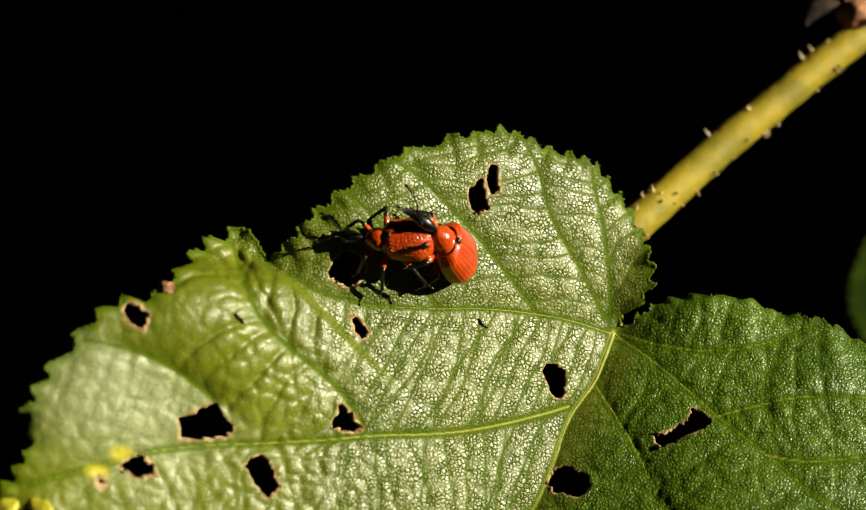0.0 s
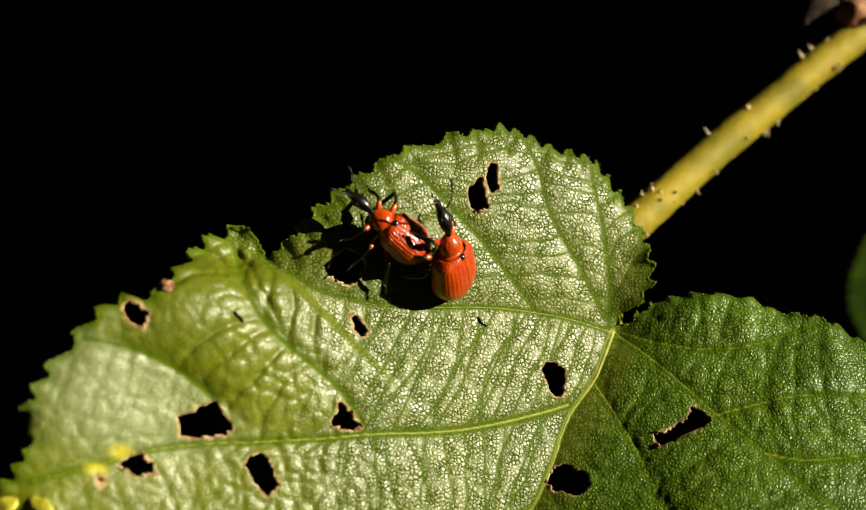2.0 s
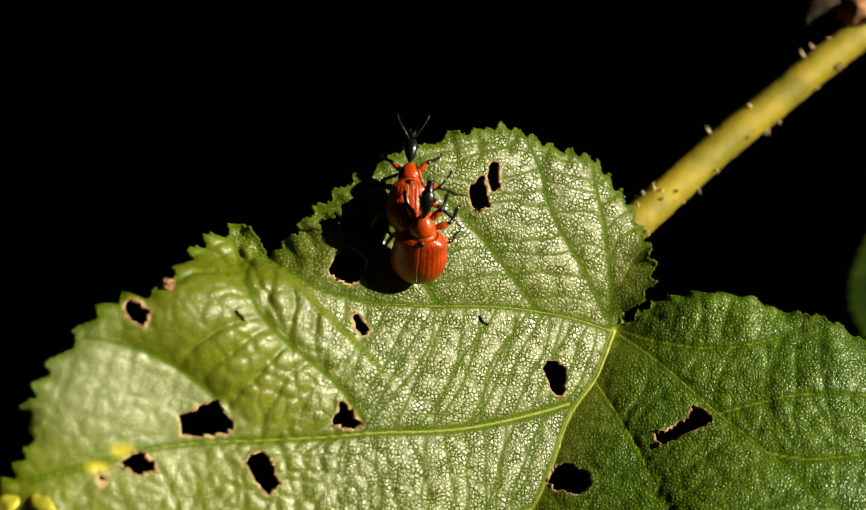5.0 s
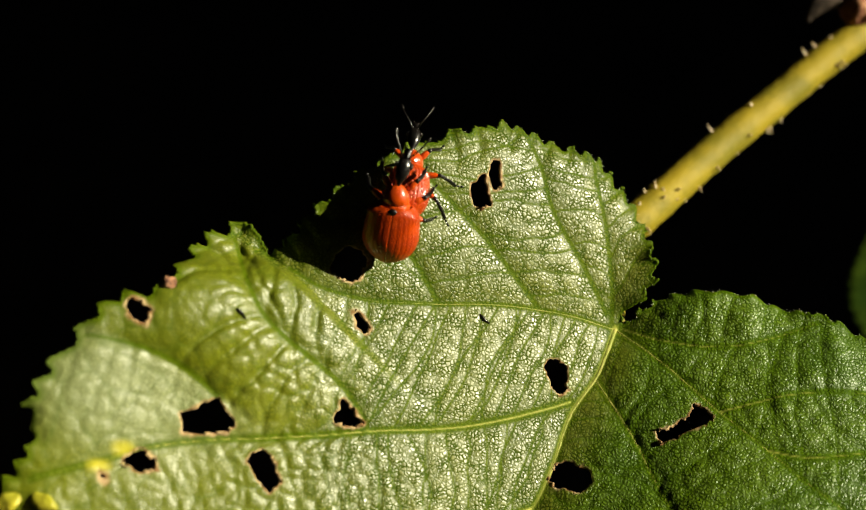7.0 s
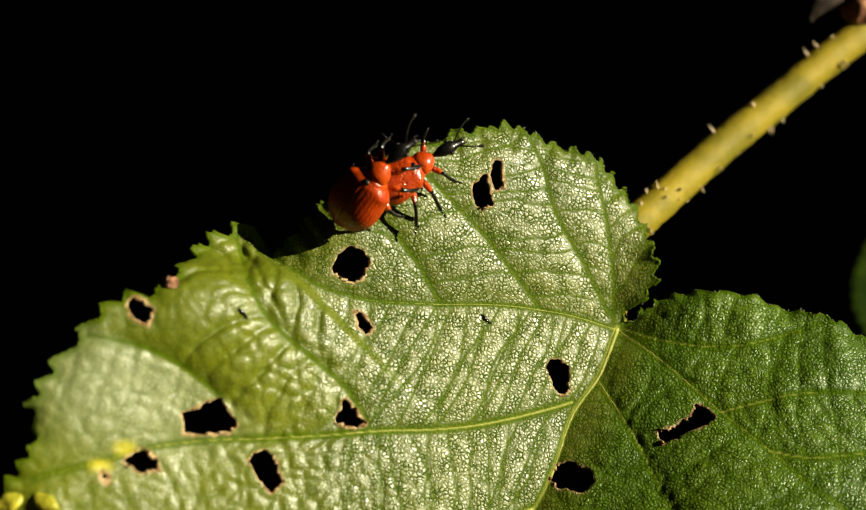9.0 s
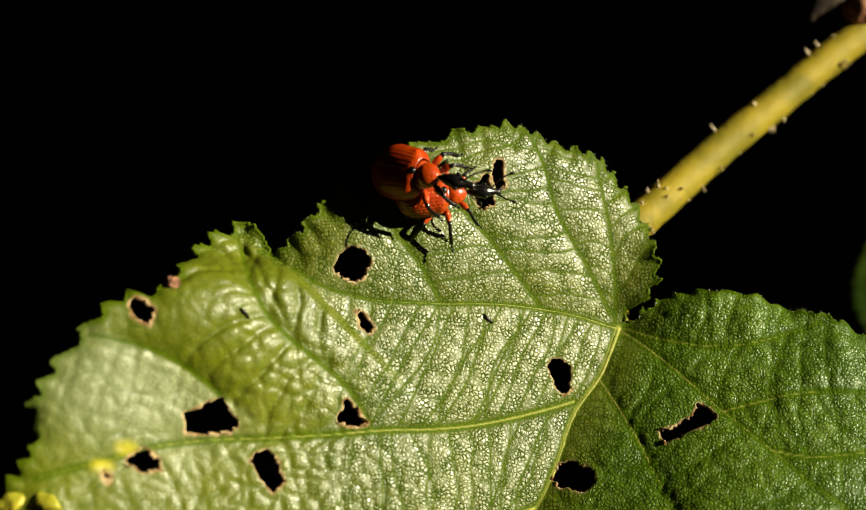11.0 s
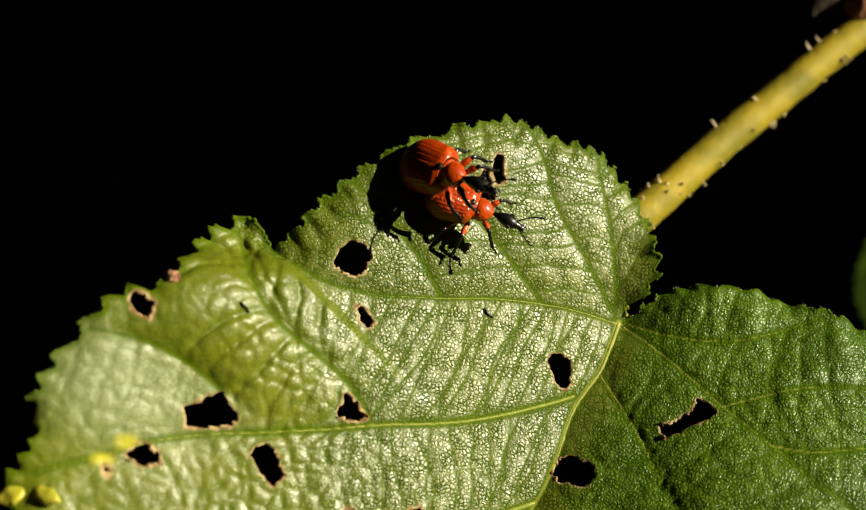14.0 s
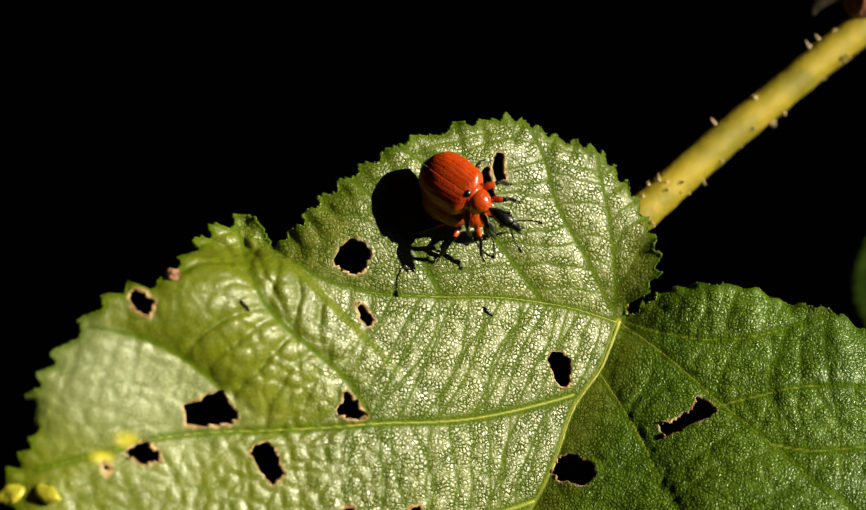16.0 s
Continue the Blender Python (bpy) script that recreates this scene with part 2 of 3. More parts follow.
BULGE, PALE = (-10.69, -6.59), (-14.68, -10.64)
# tips of the teeth along the edge: upper lobe, folded lobe, hidden tip, far lobe
TEETH_UPPER = [(10.88, -3.82), (12.36, -2.57), (12.96, -1.62), (12.88, -0.49), (12.74, 0.66), (12.42, 1.85), (11.88, 2.96), (11.14, 3.79), (10.43, 4.59), (9.78, 5.25), (8.97, 5.36), (8, 5.56), (6.87, 5.66), (5.92, 5.95), (4.97, 6.21), (4.06, 6.34), (2.56, 5.61), (1.09, 5.16), (-1.17, 4.1), (-2.8, 2.95), (-4.05, 2.14), (-5.13, 1.16), (-6.15, 0.33), (-6.94, -0.64), (-7.77, -1.44), (-8.45, -1.98)]
FOLD_EDGE = [(-8.48, -2.37), (-8.78, -1.9), (-9.15, -1.25), (-9.58, -0.79), (-10.03, -0.6), (-10.6, -0.7)]
TEETH_FOLD = [(-10.6, -0.7), (-11.85, -1.67), (-12.59, -2.54), (-13.03, -4.13), (-13.75, -5.56), (-15.4, -5.89), (-16.49, -6.79), (-17.52, -8.05), (-18.72, -9.86), (-19.32, -10.95), (-19.94, -12), (-19.39, -13.13), (-19.63, -13.91), (-20.12, -14.7), (-20.87, -15.44)]
TEETH_TIP = [(-20.7, -16.1), (-20.5, -16.9), (-20.4, -18.0), (-19.8, -19.4), (-18.2, -20.8), (-14.14, -21.85), (-9.99, -23.16), (-5.15, -24.48), (-0.68, -26.71), (3.27, -26.76), (7.74, -24.98), (12.17, -23.22), (17.19, -21.66), (21.95, -19.39), (25.74, -16.48), (28.1, -13.05), (28.35, -9.84), (27.19, -7.56), (25.54, -6.09)]
TEETH_FAR = [(24.1, -4.87), (23.02, -4.11), (21.86, -3.58), (20.67, -3.29), (19.46, -2.9), (18.26, -2.43), (16.43, -2.18), (14.92, -1.97), (13.7, -2.1), (12.75, -2.52), (11.78, -3.18), (11.14, -3.74)]
HOLES_BY_TIP = [
    [(-12.53, -11.49), (-10.76, -10.51), (-9.86, -11.74), (-10.29, -12.15), (-12.5, -12.48)],
    [(-15.34, -14.11), (-14.4, -13.33), (-13.76, -13.77), (-13.53, -14.36), (-14.32, -14.51)],
    [(-9.14, -13.14), (-8.66, -12.75), (-8.05, -13.31), (-7.54, -14.41), (-8.16, -14.97), (-8.99, -14.09), (-9.27, -13.57)],
    [(-4.68, -9.98), (-4.46, -9.78), (-4.12, -10.23), (-3.46, -10.92), (-3.74, -11.12), (-4.93, -11.19), (-4.99, -10.65), (-4.68, -10.47)],
    [(-4.17, -5.2), (-3.8, -5.06), (-3.42, -5.33), (-3.12, -6.02), (-3.41, -6.26), (-3.88, -5.97)],
]
HOLES_BY_RIB = [
    [(-4.25, -1.76), (-3.66, -1.97), (-3.14, -2.51), (-3.81, -3.52), (-4.53, -3.7), (-5.32, -3.11), (-5.06, -2.37)],
    [(6.48, -6.39), (7.11, -6.22), (7.68, -6.55), (7.71, -7.78), (7.23, -8.28), (6.77, -7.87), (6.41, -6.85)],
    [(6.84, -11.99), (7.45, -11.84), (8.62, -12.36), (8.87, -13.17), (8.12, -13.69), (6.8, -13.32), (6.51, -12.76)],
    [(12.3, -10.53), (14.05, -9.77), (14.47, -8.95), (15.13, -9.15), (15.57, -9.71), (15.03, -10.23), (13.09, -11), (12.64, -11.1)],
]
HOLES_SMALL = [
    [(2.31, 2.36), (3.14, 3.11), (3.42, 1.4), (2.86, 1.14), (2.46, 1.19)],
    [(3.3, 3.67), (3.92, 3.9), (4.04, 2.47), (3.6, 2.22), (3.3, 2.79)],
    [(-15.13, -6.5), (-14.59, -6.36), (-13.86, -6.88), (-14.1, -7.67), (-14.69, -7.43), (-15.11, -6.99)],
    [(-16.22, -14.79), (-15.92, -14.86), (-15.87, -15.16), (-16.12, -15.14)],
    [(-1.22, -15.38), (-0.7, -15.22), (-0.47, -15.79), (-1.16, -15.94)],
    [(-4.83, -15.87), (-4.13, -15.7), (-3.85, -16.23), (-4.69, -16.36)],
]
HOLES = HOLES_BY_TIP + HOLES_BY_RIB + HOLES_SMALL
RIM_WIDTH = [0.11, 0.11, 0.11, 0.11, 0.15, 0.06, 0.06, 0.09, 0.06, 0.10, 0.10, 0.20, 0.25, 0.2, 0.2]
YELLOW_AT = [(-15.1, -13.48), (-16.23, -14.43)]


def soft(x, k=1.5):
    return np.logaddexp(0.0, x * k) / k


def step(x, lo, hi):
    t = np.clip((x - lo) / (hi - lo), 0, 1)
    return t * t * (3 - 2 * t)


def side_of(a, b, p, q):
    """Signed distance (mm) to the line from p to q, positive to its right."""
    dx, dy = q[0] - p[0], q[1] - p[1]
    return ((a - p[0]) * dy - (b - p[1]) * dx) / math.hypot(dx, dy)


def bump_at(a, b, mid, ra, rb):
    return np.exp(-((a - mid[0]) / ra) ** 2 - ((b - mid[1]) / rb) ** 2)


def sag(a, b):
    """The large folds of the blade: height (mm) over its plane."""
    rib = side_of(a, b, MIDRIB[0], MIDRIB[5])
    right, left = soft(-rib), soft(rib)
    w = (0.315 - 0.014 * np.clip(b + 8.5, -8, 8) * step(right, 3.0, 9.0)) * np.minimum(right, 14) - 0.012 * np.minimum(right, 14) ** 2 - 0.10 * soft(right - 13)
    w = w + 0.45 * np.minimum(left, 30) + 0.002 * np.minimum(soft(left - 12), 18) ** 2
    lobe = step(side_of(a, b, SINUS[0], SINUS[1]), 0.2, -0.2)
    up = soft(side_of(a, b, VEIN_A[6], VEIN_A[0]) * -1) * lobe
    w = w + 0.24 * up - 0.009 * np.minimum(up, 14) ** 2
    w = w - 0.05 * np.minimum(soft(-3.0 - a, 0.8), 7) ** 2 * step(up, 0.0, 2.0)
    w = w + 0.32 * soft(side_of(a, b, BACK_EDGE[0], BACK_EDGE[1]) - 0.3, 3.0) * step(up, 0.3, 1.5) * step(up, 8.0, 4.0)
    edge = step(side_of(a, b, FOLD[0], FOLD[1]), -0.25, 0.45)
    w = w + 1.7 * bump_at(a, b, BULGE, 6.6, 4.4) * edge
    low = side_of(a, b, VEIN_E[0], VEIN_E[3])
    w = w - 0.24 * (a - PALE[0]) * bump_at(a, b, PALE, 4.2, 3.4) * step(low, 2.0, -0.8)
    w = w - 0.09 * np.minimum(soft(-18.5 - a), 5) ** 2
    w = w - 0.015 * np.minimum(soft(BULGE[0] - 2.5 - a), 6) ** 2 * step(low, -0.3, 1.2)
    return w


def grain(a, b, size, seed):
    """Smooth random field, about -1 to 1, with features of that size (mm)."""
    rng = np.random.RandomState(seed)
    table = rng.rand(128, 128) * 2 - 1
    x, y = a / size + 500, b / size + 500
    i, j = np.floor(x).astype(int), np.floor(y).astype(int)
    u, v = x - i, y - j
    u, v = u * u * (3 - 2 * u), v * v * (3 - 2 * v)
    at = lambda p, q: table[p % 128, q % 128]
    return (at(i, j) * (1 - u) + at(i + 1, j) * u) * (1 - v) + (at(i, j + 1) * (1 - u) + at(i + 1, j + 1) * u) * v


def pads(a, b, size, seed):
    """Distance from the seams between irregular pads of that size, in parts of it."""
    rng = np.random.RandomState(seed)
    jx, jy = rng.rand(64, 64), rng.rand(64, 64)
    x = a / size + 300 + 0.35 * grain(a, b, size * 1.7, seed + 1)
    y = b / size + 300 + 0.35 * grain(a, b, size * 1.7, seed + 2)
    i, j = np.floor(x).astype(int), np.floor(y).astype(int)
    one, two = np.full(a.shape, 9.0), np.full(a.shape, 9.0)
    for di in (-1, 0, 1):
        for dj in (-1, 0, 1):
            p, q = i + di, j + dj
            d = np.hypot(p + jx[p % 64, q % 64] - x, q + jy[p % 64, q % 64] - y)
            two = np.minimum(two, np.maximum(one, d))
            one = np.minimum(one, d)
    return two - one


def toothed(tips, depth):
    """The edge through tooth tips: a short step in behind each tip, then a slow swell to the next."""
    out = []
    for p, q in zip(tips, tips[1:]):
        p, q = np.array(p), np.array(q)
        way = q - p
        size = math.hypot(*way)
        inward = np.array((-way[1], way[0])) / size
        d = min(depth, 0.4 * size)
        out += [p, p + 0.16 * way + inward * d * 0.8, p + 0.30 * way + inward * d, p + 0.55 * way + inward * d * 0.55, p + 0.82 * way + inward * d * 0.1]
    return out


def ladder(p, q, n, lo=0.06, hi=0.95, skew=0.0, seed=0):
    """Small cross veins that run from one vein to the next."""
    rng = random.Random(seed)
    p, q = smooth_path(p, 8), smooth_path(q, 8)
    pick = lambda path, s: path[int(min(max(s, 0), 0.999) * len(path))]
    out = []
    for i in range(n):
        s = lo + (hi - lo) * (i + rng.uniform(-0.25, 0.25)) / max(n - 1, 1)
        a, b = pick(p, s), pick(q, s + skew + rng.uniform(-0.02, 0.02))
        way = b - a
        side = np.array((-way[1], way[0]))
        bow = rng.uniform(-0.10, 0.12)
        out.append([a + way * t + side * (bow * 4 * t * (1 - t) + 0.025 * rng.uniform(-1, 1)) for t in (0, 0.2, 0.4, 0.6, 0.8, 1)])
    return out


class Sheet:
    """The blade's height field and everything known of it, on one fine grid."""

    def __init__(self, step_mm):
        self.h = step_mm
        self.a0, self.b0 = -29.0, -29.0
        na, nb = int(61.0 / step_mm), int(39.5 / step_mm)
        self.a, self.b = np.meshgrid(self.a0 + np.arange(na) * step_mm, self.b0 + np.arange(nb) * step_mm)

    def window(self, pts, pad):
        pts = np.array(pts)
        lo, hi = pts.min(0) - pad, pts.max(0) + pad
        i0, i1 = int(max((lo[0] - self.a0) / self.h, 0)), int(max((hi[0] - self.a0) / self.h + 2, 0))
        j0, j1 = int(max((lo[1] - self.b0) / self.h, 0)), int(max((hi[1] - self.b0) / self.h + 2, 0))
        return np.s_[j0:j1, i0:i1]

    def near(self, pts, pad, taper=False):
        """Distance to a line, and how far along it (0 to 1), in its window."""
        win = self.window(pts, pad)
        a, b = self.a[win], self.b[win]
        best, along = np.full(a.shape, 9e9), np.zeros(a.shape)
        n = len(pts) - 1
        for k in range(n):
            (x0, y0), (x1, y1) = pts[k], pts[k + 1]
            dx, dy = x1 - x0, y1 - y0
            t = np.clip(((a - x0) * dx + (b - y0) * dy) / max(dx * dx + dy * dy, 1e-9), 0, 1)
            d = np.hypot(a - x0 - t * dx, b - y0 - t * dy)
            hit = d < best
            best[hit], along[hit] = d[hit], (k + t[hit]) / n
        return win, best, along

    def inside(self, pts, win):
        a, b = self.a[win], self.b[win]
        odd = np.zeros(a.shape, bool)
        for (x0, y0), (x1, y1) in zip(pts, pts[1:] + pts[:1]):
            if y0 != y1:
                odd ^= ((y0 > b) != (y1 > b)) & (a < (x1 - x0) * (b - y0) / (y1 - y0) + x0)
        return odd

    def signed(self, pts, pad):
        win, d, _ = self.near(pts + pts[:1], pad)
        return win, np.where(self.inside(pts, win), d, -d)

    def height(self, a, b):
        i, j = (a - self.a0) / self.h, (b - self.b0) / self.h
        i0, j0 = int(i), int(j)
        u, v = i - i0, j - j0
        w = self.w
        return (w[j0, i0] * (1 - u) + w[j0, i0 + 1] * u) * (1 - v) + (w[j0 + 1, i0] * (1 - u) + w[j0 + 1, i0 + 1] * u) * v


def build_leaf():
    sh = Sheet(0.115)
    a, b = sh.a, sh.b
    edge = toothed(TEETH_UPPER, 0.42) + toothed(FOLD_EDGE, 0.04) + toothed(TEETH_FOLD, 0.55) + toothed(TEETH_TIP, 0.5) + toothed(TEETH_FAR, 0.22)
    win, keep = sh.signed(edge, 60)
    keep = keep + 0.02 * grain(a, b, 0.35, 5)
    margin = keep.copy()
    rim, blotch, vein, furrow = (np.zeros(a.shape) for _ in range(4))
    for pts, wide in zip(HOLES, RIM_WIDTH):
        win, d = sh.signed(list(pts), 1.6)
        d = d + 0.10 * grain(a[win], b[win], 0.28, 11) + 0.05 * grain(a[win], b[win], 0.13, 12)
        keep[win] = np.minimum(keep[win], -d)
        rim[win] = np.maximum(rim[win], np.clip(1.25 - np.maximum(-d, 0) / (0.75 * wide) * (1 + 0.5 * grain(a[win], b[win], 0.5, 13)), 0, 1))
    # relief: folds, quilting between the veins, grooves
    w = sag(a, b)
    lift = side_of(a, b, VEIN_A[-1], VEIN_A[2])
    lift = np.where(side_of(a, b, FOLD[0], FOLD[1]) > 0.4, -1.0, -lift)
    crisp = 1 - 0.6 * step(a, -2.0, -9.0) * step(lift, 0.4, -0.8)
    veins = [(MIDRIB, 0.16, 0.9), (VEIN_A, 0.05, 0.7), (VEIN_C, 0.075, 0.75), (VEIN_D, 0.055, 0.8), (VEIN_E, 0.05, 0.7), (LOWER, 0.10, 0.7)]
    veins += [(v, 0.045, 0.75) for v in UPPER] + [(v, 0.065, 0.45) for v in RIGHT]
    swell = np.ones(a.shape)
    for pts, wide, much in veins:
        win, d, s = sh.near(smooth_path(pts, 6), 3.0)
        swell[win] *= 1 - much * np.exp(-np.hypot(d, 0.12) / 0.55)
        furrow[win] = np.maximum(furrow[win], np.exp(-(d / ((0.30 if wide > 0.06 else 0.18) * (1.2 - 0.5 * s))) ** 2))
        vein[win] = np.maximum(vein[win], np.exp(-(d / (wide * (1.15 - 0.6 * s))) ** 2) * (0.95 - 0.35 * s) * (0.4 if wide < 0.06 else 1.0))
    small = ladder(VEIN_A, VEIN_C, 14, 0.06, 0.50, -0.03, 1) + ladder(VEIN_A[4:7], VEIN_D[:3], 6, 0.05, 0.98, 0.0, 18) + ladder(UPPER[0], UPPER[1], 7, 0.15, 0.95, -0.05, 2) + ladder(UPPER[1], UPPER[2], 9, 0.1, 0.95, 0.0, 3)
    small += ladder(UPPER[2], UPPER[3], 6, 0.2, 0.95, 0, 4) + ladder(VEIN_C, LOWER, 24, 0.03, 0.97, 0.0, 5)
    small += ladder(VEIN_E, VEIN_C[8:], 7, 0.1, 0.95, 0.1, 13) + ladder(UPPER[0], TEETH_UPPER[3:10], 6, 0.2, 0.95, 0, 14) + ladder(UPPER[3], TEETH_UPPER[20:25], 6, 0.1, 0.9, 0, 15)
    domed = ladder(MIDRIB[2:6], RIGHT[0], 6, 0.2, 0.95, -0.1, 6) + ladder(RIGHT[0], RIGHT[1], 8, 0.1, 0.98, -0.02, 7) + ladder(RIGHT[1], RIGHT[2], 8, 0.1, 0.95, 0.1, 8)
    domed += ladder(RIGHT[3], RIGHT[4], 6, 0.2, 0.98, 0, 9) + ladder(RIGHT[2], TEETH_FAR[::-1][2:10], 7, 0.1, 0.95, 0, 12)
    far_count = len(small) + len(domed)
    domed += ladder(VEIN_D[1:5], FOOT, 7, 0.0, 0.98, 0.0, 10) + ladder(VEIN_D[2:], CREASE, 5, 0.0, 0.95, 0, 11) + ladder(VEIN_D[3:], TEETH_FOLD[:6], 5, 0.05, 0.95, 0, 16)
    for k, pts in enumerate(small + domed):
        deep, wide = (0.20, 0.12) if k < len(small) else (0.24, 0.20) if k < far_count else (0.55, 0.20)
        win, d, s = sh.near(smooth_path(pts, 3), 1.6)
        swell[win] *= 1 - deep * np.exp(-np.hypot(d, 0.05) / wide)
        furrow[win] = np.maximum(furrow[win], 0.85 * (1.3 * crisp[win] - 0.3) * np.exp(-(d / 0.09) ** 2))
        vein[win] = np.maximum(vein[win], 0.12 * np.exp(-(d / 0.06) ** 2))
    # pockets along the edge of the upper lobe, parted by a groove behind each tooth
    for p, q in zip(TEETH_UPPER[3:], TEETH_UPPER[4:]):
        p, q = np.array(p), np.array(q)
        way = (q - p) / math.hypot(*(q - p))
        inward = np.array((-way[1], way[0]))
        pts = [p + inward * d + way * (0.12 * abs(d) * d - 0.1) for d in (0.0, 0.7, 1.4, 2.1)]
        win, d, s = sh.near(smooth_path(pts, 3), 1.6)
        swell[win] *= 1 - 0.7 * (1 - s) * np.exp(-np.hypot(d, 0.08) / 0.30)
        w[win] -= 0.09 * (1 - s * s) * np.exp(-np.hypot(d, 0.08) / 0.30)
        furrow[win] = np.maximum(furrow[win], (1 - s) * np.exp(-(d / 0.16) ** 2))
    # Down-curled margin: its missing sheen goes into the painted furrow field.
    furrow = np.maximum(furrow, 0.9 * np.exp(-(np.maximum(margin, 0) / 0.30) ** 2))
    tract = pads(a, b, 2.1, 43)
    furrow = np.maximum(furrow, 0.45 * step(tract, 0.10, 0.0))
    far = step(side_of(a, b, MIDRIB[0], MIDRIB[5]), 0.0, -3.0)
    puff = 0.34 + 0.08 * grain(a, b, 3.0, 21) + 0.42 * bump_at(a, b, BULGE, 5.5, 4.5) + 0.04 * far
    fold = step(side_of(a, b, VEIN_D[0], VEIN_D[-1]), 1.8, -1.0) * (1 - far)
    w = w + puff * (swell - 1) + (0.008 + 0.022 * far + (0.075 - 0.045 * step(a, -9.0, -13.0)) * fold) * step(pads(a, b, 0.85, 41), 0.0, 0.5) + (0.02 + 0.01 * far) * step(tract, 0.0, 0.25)
    w = w + (0.006 + 0.02 * fold + 0.008 * far) * grain(a, b, 0.9, 22) + 0.05 * fold * grain(a, b, 1.7, 25) + (0.002 + 0.006 * far) * grain(a, b, 0.4, 23)
    w = w - 0.50 * np.exp(-np.maximum(margin, 0) / 0.8) * (0.6 + 0.8 * grain(a, b, 1.8, 24))
    for mid in PUFFS:
        w = w + 0.24 * bump_at(a, b, mid, 1.0, 1.2)
    sh.w = w
    for x, y in YELLOW_AT:
        blotch = np.maximum(blotch, np.clip(1.4 * bump_at(a, b, (x, y), 0.6, 0.38) + 0.3 * grain(a, b, 0.6, 31) - 0.35, 0, 1))
    # Mask of the painted sheen, cut off sharply along VEIN_E.
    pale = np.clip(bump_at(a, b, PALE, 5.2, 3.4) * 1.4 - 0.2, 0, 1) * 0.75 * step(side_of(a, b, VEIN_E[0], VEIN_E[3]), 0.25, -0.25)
    # cut the grid to the outline and pull its border onto the line
    on = keep > 0
    cell = on[:-1, :-1] | on[1:, :-1] | on[:-1, 1:] | on[1:, 1:]
    gy, gx = np.gradient(keep, sh.h)
    size = np.maximum(gx ** 2 + gy ** 2, 0.2)
    out = (~on) & (keep > -0.35)
    x, y = a.copy(), b.copy()
    x[out] -= (gx / size * keep)[out]
    y[out] -= (gy / size * keep)[out]
    used = np.zeros(a.shape, bool)
    used[:-1, :-1] |= cell
    used[1:, :-1] |= cell
    used[:-1, 1:] |= cell
    used[1:, 1:] |= cell
    index = np.full(a.shape, -1)
    index[used] = np.arange(used.sum())
    co = np.stack([x[used], y[used], w[used]], 1) * MM
    j, i = np.nonzero(cell)
    quads = np.stack([index[j, i], index[j, i + 1], index[j + 1, i + 1], index[j + 1, i]], 1)
    me = bpy.data.meshes.new("blade")
    me.vertices.add(len(co))
    me.vertices.foreach_set("co", co.ravel())
    me.loops.add(quads.size)
    me.loops.foreach_set("vertex_index", quads.ravel())
    me.polygons.add(len(quads))
    me.polygons.foreach_set("loop_start", np.arange(len(quads)) * 4)
    me.polygons.foreach_set("use_smooth", [True] * len(quads))
    me.update(calc_edges=True)
    for name, values in (("vein", vein), ("rim", rim), ("blotch", blotch), ("pale", pale), ("furrow", furrow), ("far_half", far), ("crisp", crisp)):
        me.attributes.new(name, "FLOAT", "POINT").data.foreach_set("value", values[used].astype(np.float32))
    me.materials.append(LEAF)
    leaf = tagged(new("hazel_leaf"), "broad toothed green leaf with chewed holes and pale veins", "leaf")
    leaf.matrix_basis = LEAF_POSE
    blade = part("blade", me, leaf, "glossy quilted green blade with brown-rimmed holes")
    skin = blade.modifiers.new("thickness", "SOLIDIFY")
    skin.thickness, skin.offset = 0.16 * MM, -1.0

    def vein_part(name, pts, wide, lift, label=""):
        path = smooth_path(pts, 7)
        n = len(path)
        ok = [(p[0], p[1], sh.height(p[0], p[1]) + lift) for p in path]
        radii = [wide * (1.0 - 0.65 * k / n) for k in range(n)]
        part(name, mesh_of(name, *scaled(tube(ok, radii, 8)), VEIN), leaf, label)

    vein_part("midrib", MIDRIB, 0.15, -0.09, "pale yellow-green raised midrib")
    for pts, wide in ((VEIN_A, 0.035), (VEIN_C, 0.048), (LOWER, 0.05), (RIGHT[0], 0.034), (RIGHT[1], 0.036)):
        vein_part("side_vein", pts, wide, -0.6 * wide)
    rng = random.Random(12)
    pieces = []
    for line in (toothed(TEETH_UPPER, 0.42), toothed(TEETH_FAR, 0.22)):
        for p, q in zip(line, line[1:]):
            way = np.array(q) - np.array(p)
            size = math.hypot(*way)
            out = Vector((way[1] / size, -way[0] / size, 0.0))
            for _ in range(max(1, int(size * 3))):
                x, y = np.array(p) + way * rng.random()
                foot = Vector((x, y, sh.height(x, y))) - out * 0.06
                aim = (out + Vector((rng.uniform(-0.6, 0.6), rng.uniform(-0.6, 0.6), rng.uniform(-0.2, 0.9)))).normalized()
                long = rng.uniform(0.06, 0.22)
                pieces.append(tube([foot + aim * long * t - Vector((0, 0, 0.1 * long * t * t)) for t in (0, 0.5, 1)], [0.010, 0.008, 0.004], 4))
    tagged(part("edge_hairs", mesh_of("edge_hairs", *scaled(joined(pieces)), FUZZ), leaf, "short pale hairs along the leaf edge"), kind="stuff")
    return leaf, sh


